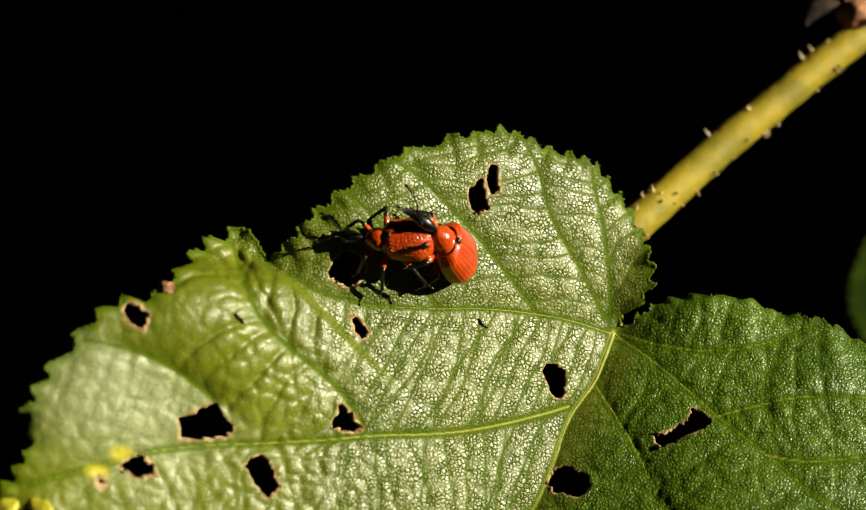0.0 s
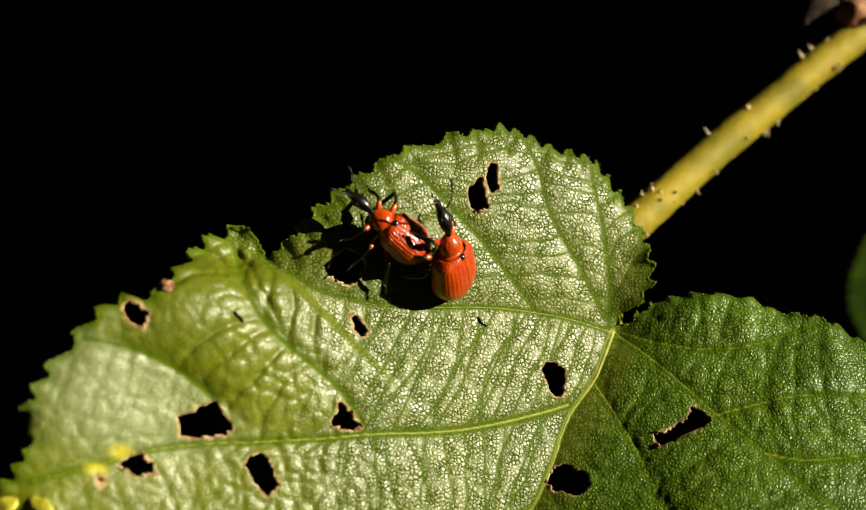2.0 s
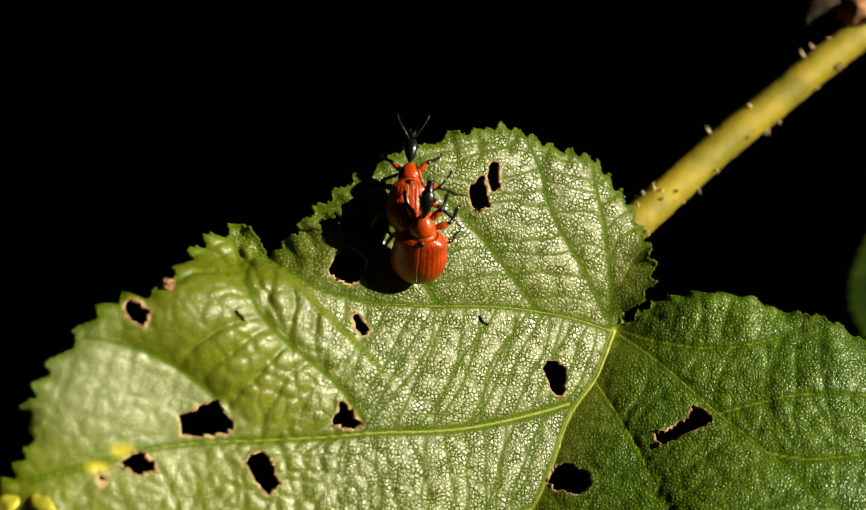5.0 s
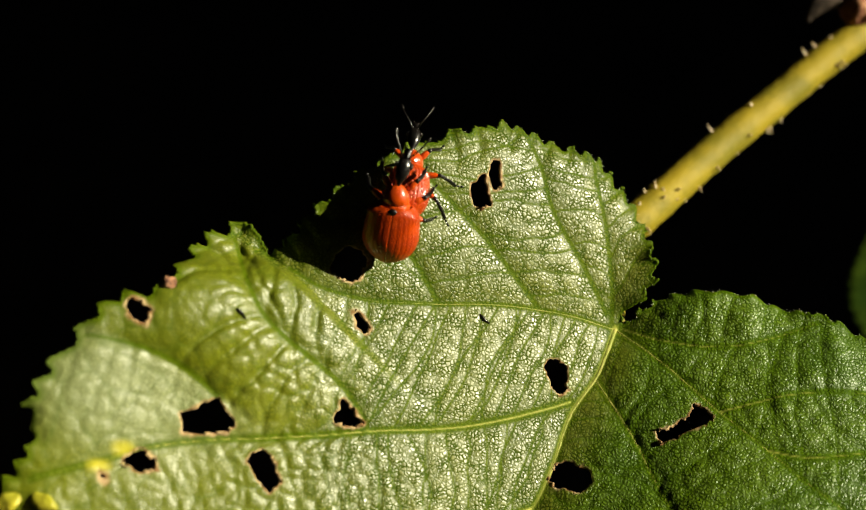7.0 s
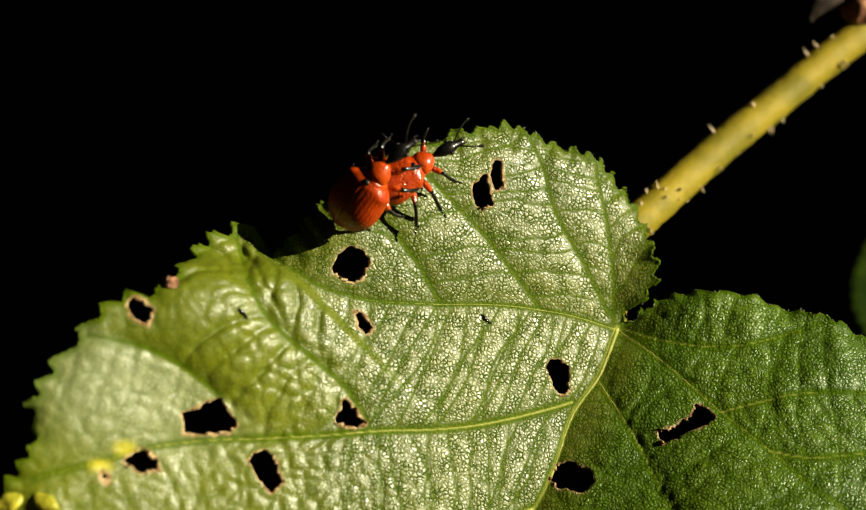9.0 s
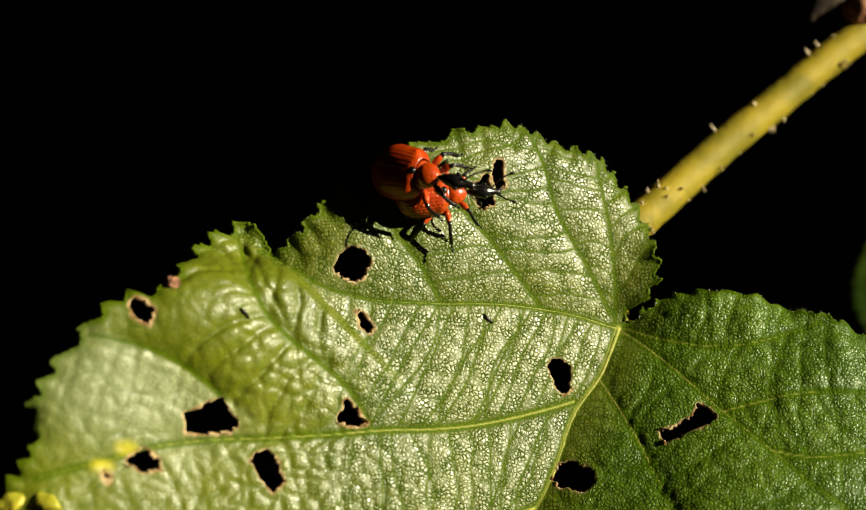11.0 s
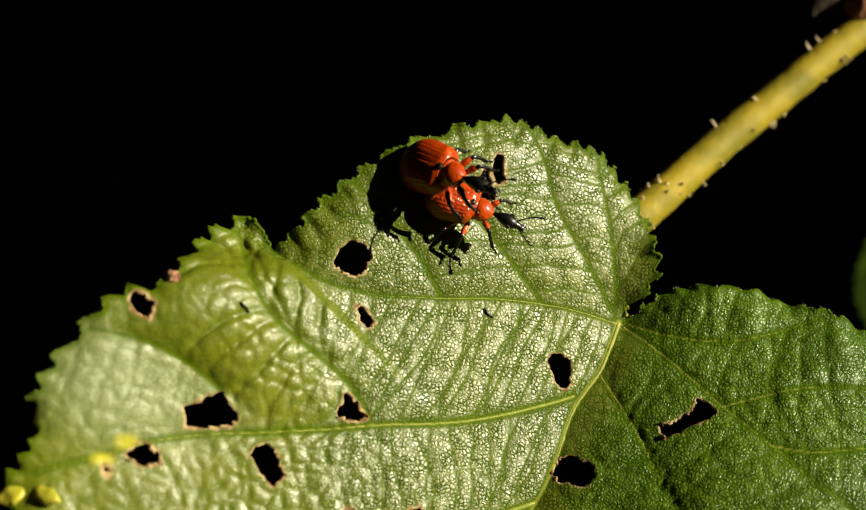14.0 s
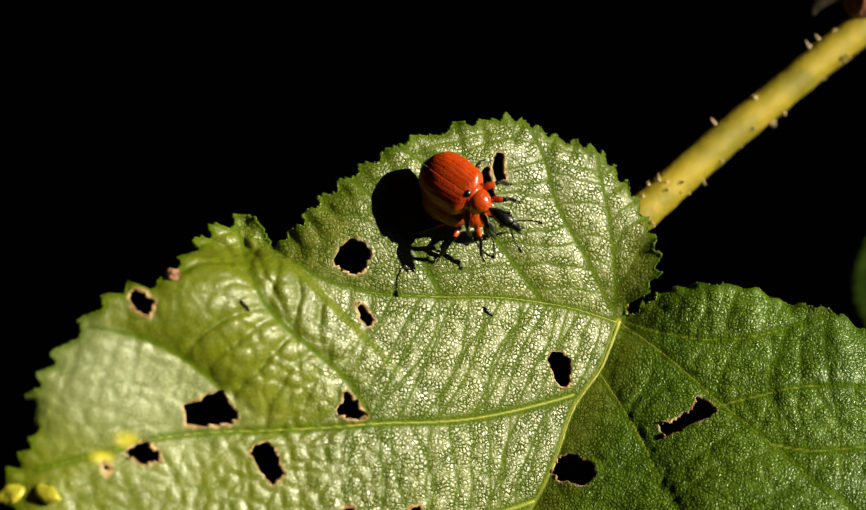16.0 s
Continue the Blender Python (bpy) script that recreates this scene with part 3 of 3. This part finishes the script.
# ---- stalk and twig ----
def build_stalk(leaf):
    path = smooth_path(STALK_PATH, 6)
    n = len(path)
    radii = [0.6 + 0.60 * min(1.0, k / (n * 0.35)) - 0.08 * k / n + 0.03 * math.sin(k * 1.7) for k in range(n)]
    part("stalk", mesh_of("stalk", *scaled(tube(path, radii, 20)), STALK), leaf, "thick yellow-green stalk with bristles")
    rng = random.Random(4)
    pieces = []
    for k in range(80):
        i = rng.randrange(8, n - 2)
        p, way = Vector(path[i]), (Vector(path[i + 1]) - Vector(path[i])).normalized()
        spin = rng.uniform(0, 2 * math.pi)
        u = way.orthogonal().normalized()
        out = (Matrix.Rotation(spin, 3, way) @ u)
        size = rng.choice((0.18, 0.28, 0.42, 0.6)) * rng.uniform(0.7, 1.15)
        foot = p + out * radii[i] * 0.95 + way * rng.uniform(-0.4, 0.4)
        bend = way * rng.uniform(-0.5, 0.2)
        pts = [foot + (out + bend * t) * size * t for t in (0, 0.4, 0.8, 1.0)]
        pieces.append(tube(pts, [0.15, 0.08, 0.045, 0.055], 6))
    hairs = part("bristles", mesh_of("bristles", *scaled(joined(pieces)), HAIR), leaf, "short tan gland-tipped bristles")
    tagged(hairs, kind="stuff")


def build_twig():
    twig = tagged(new("twig"), "red-brown woody twig end that carries the leaf stalk", "twig")
    twig.matrix_basis = LEAF_POSE
    path = smooth_path(TWIG_PATH, 6)
    radii = [1.15 + 0.12 * math.sin(k * 1.3) for k in range(len(path))]
    part("bark", mesh_of("bark", *scaled(tube(path, radii, 16)), BARK), twig)
    verts, faces = ball(KNOT, 1.5, 1.15, 1.1, 16)
    verts = [Vector(v) + Vector([0.35 * noise.noise(Vector(v) * 1.6 + Vector((k * 7, 0, 0))) for k in range(3)]) for v in verts]
    part("knot", mesh_of("knot", *scaled((verts, faces)), BARK), twig, "swollen red-brown knot at the stalk's foot")
    tip = [Vector(p) for p in BUD_PATH]
    part("bud", mesh_of("bud", *scaled(tube(smooth_path(tip, 5), [0.16 + 0.42 * math.sin(math.pi * min(k / 20, 1)) for k in range(21)], 12)), SCALE), twig, "withered brown bud scale")


STALK_PATH = [(10.66, -3.78, -0.40), (10.63, -1.93, -2.40), (10.33, 0.93, -4.80), (11.38, 3.79, -6.00), (13.37, 5.81, -6.60), (15.86, 8.35, -7.20), (18.99, 11.42, -7.80), (22.55, 14.57, -8.20), (25.75, 17.40, -8.40), (29.01, 20.08, -8.60), (30.71, 21.57, -8.80)]
TWIG_PATH = [(32.80, 21.88, -11.40), (31.25, 22.29, -10.30), (29.86, 22.80, -9.70), (28.54, 23.72, -9.20), (26.36, 27.17, -9.60)]
BUD_PATH = [(28.77, 21.63, -7.60), (27.33, 21.67, -7.20), (26.06, 21.40, -7.20), (25.43, 20.86, -7.40), (25.35, 20.30, -7.50)]
KNOT = (28.9, 21.3, -7.3)


# ---- other leaves near by ----
def simple_leaf(name, length, width, material, label, m, seed, droop=0.15, tooth=0.07):
    """A toothed leaf with a folded midrib, in two parts."""
    leaf = tagged(new(name), label, "leaf")
    leaf.matrix_basis = m
    rng = random.Random(seed)
    nu, nv = 40, 17
    verts, faces = [], []
    for i in range(nu + 1):
        s = i / nu
        half = width * 0.5 * math.sin(math.pi * s ** 0.75) ** 0.8 if 0 < s < 1 else 0.0
        half *= 1 + tooth * ((i % 3) - 1)
        for j in range(nv + 1):
            v = j / nv * 2 - 1
            rib = 0.5 + 0.5 * math.cos((s * 14 + abs(v) * 3) * 2.2)
            z = abs(v) * half * 0.25 - droop * length * s * s + 0.012 * length * rib * abs(v) + rng.uniform(-0.002, 0.002) * length
            verts.append((s * length, v * half, z))
    for i in range(nu):
        for j in range(nv):
            q = i * (nv + 1) + j
            faces.append((q, q + 1, q + nv + 2, q + nv + 1))
    ob = part("blade", mesh_of("blade", *scaled((verts, faces)), material), leaf)
    skin = ob.modifiers.new("thickness", "SOLIDIFY")
    skin.thickness = 0.15 * MM
    rib = [(s / 10 * length, 0, 0.05 - droop * length * (s / 10) ** 2) for s in range(11)]
    part("midrib", mesh_of("midrib", *scaled(tube(rib, [0.3 - 0.022 * s for s in range(11)], 8)), material), leaf)
    return leaf


def yellow_tip(at, long, wide, turn, seed):
    """A plump yellowed leaf tip with a drawn-out point."""
    verts, faces = ball((0, 0, 0), long, wide, 0.22, 14)
    verts = [Vector((x * (1 + 0.35 * (x > 0) * x), y * (1 - 0.3 * max(x, 0)), z)) for x, y, z in verts]
    verts = [v + Vector([0.12 * noise.noise(v * 2.2 + Vector((k * 9, seed * 5, 0))) for k in range(3)]) for v in verts]
    tip = tagged(new("yellow_leaf_tip", mesh_of("yellow_leaf_tip", *scaled((verts, faces)), YELLOW_LEAF)), "small plump yellowed leaf tip beside the large leaf", "leaf tip", "yellowed leaf tips")
    tip.matrix_basis = LEAF_POSE @ Matrix.Translation(Vector(at) * MM) @ pose(0, 0, 0, 0, -10, turn)


def build_crumbs(sh):
    """A dead curl of leaf on the edge and the specks of dirt on the blade."""
    x, y = DEAD_CURL
    verts, faces = ball((x, y, sh.height(x, y) + 0.1), 0.42, 0.34, 0.3, 14)
    verts = [Vector(v) + Vector([0.16 * noise.noise(Vector(v) * 5 + Vector((k * 9, 0, 0))) for k in range(3)]) for v in verts]
    curl = tagged(new("dead_leaf_curl", mesh_of("dead_leaf_curl", *scaled((verts, faces)), DEAD)), "withered red-brown curl on the leaf edge", "leaf scrap")
    curl.matrix_basis = LEAF_POSE
    rng = random.Random(8)
    for x, y in SPECKS:
        pts = [(x + 0.16 * k + rng.uniform(-0.05, 0.05), y - 0.12 * k + rng.uniform(-0.05, 0.05), sh.height(x + 0.16 * k, y - 0.12 * k) + 0.04) for k in range(4)]
        ob = tagged(new("dirt_speck", mesh_of("dirt_speck", *scaled(tube(pts, [0.05, 0.1, 0.08, 0.03], 7)), BLACK)), "tiny black speck of dirt on the leaf", "speck", "specks on the leaf")
        ob.matrix_basis = LEAF_POSE


DEAD_CURL = [(-13.17, -5.37)][0]
SPECKS = [(2.79, -4.39), (-9.8, -6.36)]


# ---- the beetles (millimetres; forward +x, left +y, back +z, origin at the scutellum) ----
def elytron(side, length, wide, high, deep, long_seed=0.0):
    """One wing case with its punctured furrows."""
    ns, nt = 72, 88
    verts, faces = [], []
    for i in range(ns + 1):
        s = i / ns
        fat = 0.60 + 0.28 * math.sin(min(s / 0.16, 1) * math.pi / 2) + 0.16 * math.sin(min(s / 0.72, 1) * math.pi / 2)
        tail = math.sqrt(max(0.0, 1 - (max(s - 0.50, 0) / 0.505) ** 2.1))
        w, h = wide * fat * tail, high * (0.80 + 0.22 * math.sin(min(s / 0.6, 1) * math.pi / 2)) * (0.12 + 0.88 * tail)
        for j in range(nt + 1):
            u = j / nt
            th = u * radians(112)
            row = u * 9.5
            fade = min(1, s * 9) * min(1, (1 - s) * 6) * min(1, u * 12)
            furrow = 0.5 + 0.5 * math.cos(row * 2 * math.pi)
            cut = 1 - fade * furrow ** 3 * deep
            hump = 0.10 * math.exp(-((s - 0.10) / 0.07) ** 2 - ((u - 0.55) / 0.16) ** 2)
            y = (w * abs(math.sin(th)) ** 0.85 * (1 if th < 3.2 else -1)) * cut + 0.012
            z = (h * math.copysign(abs(math.cos(th)) ** 0.9, math.cos(th))) * cut + hump
            hump += 0.11 * noise.noise(Vector((s * 44, u * 22 + side * 5, long_seed))) * math.exp(-(s / 0.18) ** 2) * min(1, s * 40)
            dip = 0.10 * math.exp(-(s / 0.05) ** 2) * (1 - u)
            verts.append((-length * s * (1 - 0.02 * u) + 0.05 * math.sin(u * 3), side * y, z - dip))
    for i in range(ns):
        for j in range(nt):
            q = i * (nt + 1) + j
            faces.append((q, q + 1, q + nt + 2, q + nt + 1))
    return verts, faces


def ovals(stations, n=24, power=1.0):
    """Rings along x: (x, half width, top, bottom)."""
    rings = []
    for x, w, top, low in stations:
        mid, r = (top + low) / 2, (top - low) / 2
        rings.append([(x, w * math.cos(q), mid + r * math.sin(q)) for q in (2 * math.pi * j / n for j in range(n))])
    return loft(rings)


def refine(stations, per=4):
    return [tuple(p) for p in smooth_path(stations, per)]


def ball(mid, rx, ry, rz, n=12):
    rings = []
    for i in range(1, n):
        q = math.pi * i / n
        rings.append([(mid[0] + rx * math.cos(q), mid[1] + ry * math.sin(q) * math.cos(p), mid[2] + rz * math.sin(q) * math.sin(p)) for p in (2 * math.pi * j / (2 * n) for j in range(2 * n))])
    return loft(rings)


def build_beetle(label, size, legs, thick, deep, long, wide, shell):
    beetle = tagged(new("leaf_rolling_beetle"), label, "beetle", "beetles on the leaf")
    k = lambda vf: ([Vector(v) * MM * size for v in vf[0]], vf[1])
    for side, name in ((1, "left_wing_case"), (-1, "right_wing_case")):
        ob = part(name, mesh_of(name, *k(elytron(side, long, wide, 1.18, deep, long)), shell), beetle, "orange-red furrowed wing case")
        skin = ob.modifiers.new("thickness", "SOLIDIFY")
        skin.thickness, skin.offset = 0.06 * MM, -1.0
    under = refine([(0.25, 0.60, 0.2, -0.75), (-0.2, 1.05, 0.3, -1.0), (-1.4, 1.38, 0.3, -1.08), (-2.5, 1.40, 0.3, -1.0), (-3.2, 1.10, 0.2, -0.8), (-3.6, 0.55, 0.0, -0.5), (-3.75, 0.12, -0.2, -0.32)])
    part("abdomen", mesh_of("abdomen", *k(ovals([(x * long / 3.9, w * wide / 1.72, top, low) for x, w, top, low in under])), RED_SMOOTH), beetle, "glossy orange-red belly")
    neck = refine([(-0.34, 0.80, 0.58, -0.70), (-0.10, 0.92, 0.74, -0.76), (0.02, 0.90, 0.75, -0.76), (0.13, 0.84, 0.72, -0.74), (0.20, 0.78, 0.66, -0.72), (0.30, 0.82, 0.72, -0.72), (0.58, 0.80, 0.72, -0.70), (0.88, 0.67, 0.60, -0.60), (1.10, 0.49, 0.43, -0.48), (1.25, 0.33, 0.28, -0.34), (1.32, 0.20, 0.18, -0.22)], 5)
    part("pronotum", mesh_of("pronotum", *k(ovals(neck)), RED_SMOOTH), beetle, "smooth domed orange pronotum")
    part("scutellum", mesh_of("scutellum", *k(ball((-0.16, 0, 0.82), 0.24, 0.28, 0.20, 10)), BLACK), beetle, "small shiny black scutellum")
    skull = [(x * 1.12, w * 0.78, top * 0.92, low * 0.92) for x, w, top, low in refine([(0.0, 0.15, 0.14, -0.14), (0.14, 0.20, 0.20, -0.18), (0.50, 0.45, 0.40, -0.34), (0.95, 0.58, 0.48, -0.40), (1.30, 0.53, 0.40, -0.38), (1.55, 0.36, 0.24, -0.32), (1.78, 0.29, 0.13, -0.30), (2.0, 0.31, 0.05, -0.30), (2.1, 0.18, -0.04, -0.26)])]
    head = part("head", mesh_of("head", *k(ovals(skull, 20)), BLACK), beetle, "long glossy black head on a thin neck", pose(1.30 * MM * size, 0, 0.02 * MM * size, 0, 10, 0))
    for side in (1, -1):
        bite = smooth_path([(2.24, 0.12 * side, -0.10), (2.40, 0.20 * side, -0.14), (2.54, 0.10 * side, -0.17)], 4)
        part("mandible", mesh_of("mandible", *k(tube(bite, [0.09 - 0.008 * i for i in range(len(bite))], 8)), BLACK), head, "short curved black jaw")
        part("eye", mesh_of("eye", *k(ball((1.25, 0.44 * side, 0.10), 0.18, 0.13, 0.18, 8)), BLACK), head, "bulging black eye")
        feeler = [(1.72, 0.18 * side, 0.16), (1.95, 0.36 * side, 0.42), (2.25, 0.58 * side, 0.55), (2.55, 0.78 * side, 0.60), (2.85, 0.92 * side, 0.60), (3.05, 1.0 * side, 0.60), (3.3, 1.08 * side, 0.58)]
        path = smooth_path(feeler, 5)
        radii = [0.055 + 0.018 * math.cos(i * 2.4) + (0.05 * math.sin((i - 22) / 8 * math.pi) ** 0.7 if 22 < i < 30 else 0) for i in range(len(path))]
        part("feeler", mesh_of("feeler", *k(tube(path, radii, 8)), BLACK), head, "thin beaded black feeler with a club")
    made = []
    for hip, thigh, shin, foot in legs:
        for side in (1, -1):
            v = lambda p: Vector((p[0], p[1] * side, p[2]))
            knee, ankle, toe = v(thigh), v(thigh) + v(shin), v(thigh) + v(shin) + v(foot)
            arc = smooth_path([(0, 0, 0), knee * 0.35 + Vector((0, 0, 0.05)), knee * 0.7 + Vector((0, 0, 0.05)), knee], 4)
            leg = part("leg", mesh_of("leg", *k(tube(arc, [0.10 + thick * math.sin(math.pi * min(i / 11, 1)) for i in range(len(arc))], 10)), RED_SMOOTH), beetle, "orange-red thigh with a black knee", Matrix.Translation(v(hip) * MM * size))
            bend = smooth_path([knee * 0.86, knee, knee * 0.5 + ankle * 0.5 + Vector((0, 0.06 * side, 0.03)), ankle], 4)
            part("shin", mesh_of("shin", *k(tube(bend, [0.165 - 0.008 * i if i < 6 else 0.10 + 0.003 * i for i in range(len(bend))], 8)), BLACK), leg, "black shin")
            step_ = smooth_path([ankle, ankle * 0.6 + toe * 0.4 + Vector((0, 0, 0.03)), toe], 5)
            part("foot", mesh_of("foot", *k(tube(step_, [0.06 + 0.03 * math.cos(i * 1.6) for i in range(len(step_))], 7)), BLACK), leg, "small black jointed foot")
            made.append((leg, leg.matrix_basis.copy(), side))
    return beetle, head, made


WALKING = [
    ((0.75, 0.42, -0.55), (0.62, 0.88, 0.30), (0.42, 0.62, -1.15), (0.38, 0.30, -0.16)),
    ((-0.15, 0.70, -0.80), (0.08, 1.35, 0.34), (-0.12, 1.00, -1.12), (0.02, 0.62, -0.10)),
    ((-0.95, 0.75, -0.85), (-0.75, 1.20, 0.28), (-0.85, 0.80, -0.98), (-0.48, 0.40, -0.12)),
]
CLASPING = [
    ((0.75, 0.42, -0.55), (0.95, 0.62, 0.06), (0.22, 0.25, -1.05), (0.28, 0.10, -0.22)),
    ((-0.15, 0.70, -0.80), (0.62, 1.00, -0.02), (0.10, 0.28, -1.15), (0.25, 0.22, -0.25)),
    ((-0.95, 0.75, -0.85), (-0.25, 1.10, -0.10), (-0.35, 0.30, -1.10), (0.15, 0.30, -0.22)),
]

# ---- build, large to small ----
build_place()
hazel_leaf, sheet = build_leaf()
build_stalk(hazel_leaf)
build_twig()
simple_leaf("hazel_leaf", 14, 9.5, SHADE_LEAF, "dim leaf with its shade painted as dark green", LEAF_POSE @ Matrix.Translation(Vector([(39.95, 7.18, -40.00)][0]) * MM) @ pose(0, 0, 0, -14, -8, 92), 3)
yellow_tip((-20.29, -16.57, 10.37), 0.62, 0.5, 20, 1)
yellow_tip((-18.65, -16.42, 9.97), 0.70, 0.42, -25, 2)
build_crumbs(sheet)
female = build_beetle("orange-red beetle with black head walking on the leaf", 0.80, WALKING, 0.12, 0.022, 3.6, 1.42, RED_PITTED)
male = build_beetle("orange-red beetle with black head clinging to the other's back", 0.86, CLASPING, 0.14, 0.010, 3.9, 1.70, RED)

# seconds, place on the leaf (mm), turn (degrees)
MALE_ROWS = [
    (0.0, 0.92, -1.53, 7.43, 8, -67, -193),
    (0.5, 0.93, -1.54, 7.42, 8, -67, -193),
    (1.0, 0.91, -1.54, 7.43, 8, -67, -193),
    (1.5, 0.94, -1.56, 7.41, 8, -67, -193),
    (1.8, 0.86, -1.26, 7.55, 7, -67, -195),
    (2.0, 1.26, -2.04, 7.14, 43, -68, 103),
    (2.2, 1.96, -1.75, 6.76, 82, -43, 50),
    (2.5, 1.07, -0.94, 7.46, 67, -53, 63),
    (3.0, 2.01, -2.07, 6.38, 93, -38, 33),
    (3.5, 1.54, -1.72, 6.77, 71, -41, 43),
    (4.0, 0.08, -2.52, 7.56, 1, -81, 99),
    (4.2, 0.04, -2.21, 7.69, 5, -78, 91),
    (6.3, -1.56, -0.84, 9.27, 3, -56, 78),
    (6.5, -1.70, -0.62, 9.41, 3, -56, 78),
    (7.0, -1.78, -0.57, 9.48, 2, -49, 77),
    (7.5, -2.01, 0.38, 9.93, 0, -39, 73),
    (8.0, -2.14, 0.56, 10.06, 6, -41, 65),
    (8.5, -2.40, 0.15, 9.89, 12, -42, 46),
    (9.0, -2.96, 0.54, 10.30, 5, -43, 39),
    (9.2, -3.02, 0.62, 10.35, 5, -43, 37),
    (11.3, -0.33, 1.21, 9.18, 16, -33, -33),
    (11.5, -0.22, 1.18, 9.13, 16, -33, -36),
    (12.0, 0.94, 1.22, 8.66, 20, -32, -42),
    (12.5, 1.09, 1.22, 8.61, 24, -31, -36),
    (13.0, 1.03, 1.24, 8.64, 21, -31, -36),
    (13.5, 0.93, 1.26, 8.69, 17, -32, -36),
    (14.0, 0.81, 1.26, 8.74, 14, -32, -35),
    (14.5, 0.70, 1.56, 8.88, 11, -33, -26),
    (14.8, 0.40, 1.65, 9.13, 9, -33, -22),
    (15.0, -0.38, 2.11, 9.70, 8, -43, -6),
    (15.2, 2.86, -0.36, 8.14, 20, 0, -38),
    (15.5, 3.20, -0.33, 8.04, 20, 2, -46),
    (16.0, 2.10, -0.09, 8.35, 20, -6, -39),
]
FEMALE_ROWS = [
    (0.0, -2.23, -1.54, 7.75, -3, -4, 180),
    (0.5, -2.25, -1.57, 7.75, -3, -4, 180),
    (1.0, -2.24, -1.56, 7.74, -3, -4, 180),
    (1.5, -2.24, -1.55, 7.75, -3, -4, 180),
    (1.8, -2.31, -1.33, 7.86, -7, -3, 183),
    (2.0, -2.09, -0.96, 8.12, 8, -33, 150),
    (2.2, -0.53, -0.11, 8.01, -18, -20, 134),
    (2.5, -1.12, 0.78, 8.53, -16, -20, 114),
    (3.0, -0.03, 0.11, 7.83, -31, -24, 103),
    (3.5, -0.45, 0.49, 8.15, -7, -22, 101),
    (4.0, -1.11, 0.42, 8.33, -3, -19, 105),
    (4.2, -1.07, 0.67, 8.39, -2, -20, 101),
    (6.3, -0.94, 1.69, 8.58, -0, -5, 84),
    (6.5, -0.95, 1.85, 8.64, -0, -5, 84),
    (7.0, -1.01, 1.90, 8.67, -0, -5, 84),
    (7.5, -1.08, 2.27, 8.82, 0, -5, 83),
    (8.0, -0.78, 2.34, 8.72, 1, -10, 69),
    (8.5, -0.05, 1.81, 8.26, 1, -15, 59),
    (9.0, -0.78, 1.99, 8.65, 9, -13, 32),
    (9.2, -0.72, 2.02, 8.64, 9, -13, 29),
    (11.3, 1.13, 0.61, 7.27, 5, -5, -5),
    (11.5, 1.45, 0.43, 7.08, 5, -5, -11),
    (12.0, 2.69, 0.20, 6.48, 2, -4, -18),
    (12.5, 2.79, 0.35, 6.50, -1, -2, -22),
    (13.0, 2.63, 0.28, 6.54, -0, -2, -21),
    (13.5, 2.42, 0.19, 6.60, 1, -1, -20),
    (14.0, 2.25, 0.16, 6.65, 1, -1, -19),
    (14.5, 2.13, 0.59, 6.85, 2, -0, -17),
    (14.8, 1.82, 0.76, 7.04, 2, -0, -14),
    (15.0, 1.59, 1.30, 7.31, 2, -0, -14),
    (15.2, 2.77, -0.31, 6.09, 2, 9, -29),
    (15.5, 2.94, -0.40, 5.99, 2, 9, -31),
    (16.0, 1.98, -0.19, 6.46, 2, 9, -27),
]
# seconds, head's nod and turn to the left (degrees)
MALE_HEAD = [(0.0, 35, -25), (1.8, 35, -28), (2.0, 25, -15), (2.2, 10, 12), (2.5, 8, 15), (3.0, 5, 24), (3.5, 12, 14), (4.0, 38, 0), (4.2, 36, -6), (6.3, 30, -6), (9.0, 28, -5), (11.5, 26, 0), (14.0, 26, 0), (15.0, 20, 0), (15.2, 8, 0), (16.0, 10, 0)]
FEMALE_HEAD = [(0.0, 10, -12), (1.8, 10, -12), (2.0, 10, -8), (2.5, 5, -6), (3.5, 8, 4), (4.2, 8, -4), (6.3, 15, 0), (8.5, 10, 0), (9.0, 8, -6), (11.5, 10, 0), (14.0, 10, -6), (15.0, 14, 0), (15.2, 72, 0), (16.0, 72, 0)]


def motions():
    for (beetle, head, legs), rows, nods, stride in ((male, MALE_ROWS, MALE_HEAD, 4), (female, FEMALE_ROWS, FEMALE_HEAD, 9)):
        walk(beetle, [(t, LEAF_POSE @ pose(x * MM, y * MM, z * MM, rx, ry, rz)) for t, x, y, z, rx, ry, rz in rows])
        rest = head.matrix_basis.translation.copy()
        walk(head, [(t, Matrix.Translation(rest) @ pose(0, 0, 0, 0, nod, turn)) for t, nod, turn in nods])
        for i, (leg, home, side) in enumerate(legs):
            swing, way, last = [], 0.0, None
            for t, x, y, *_ in rows:
                way += 0.0 if last is None else math.hypot(x - last[0], y - last[1])
                last = (x, y)
                turn = stride * math.sin(way * 1.6 + i * 2.1)
                swing.append((t, home @ pose(0, 0, 0, 0.4 * turn * side, 0, turn)))
            walk(leg, swing)


motions()
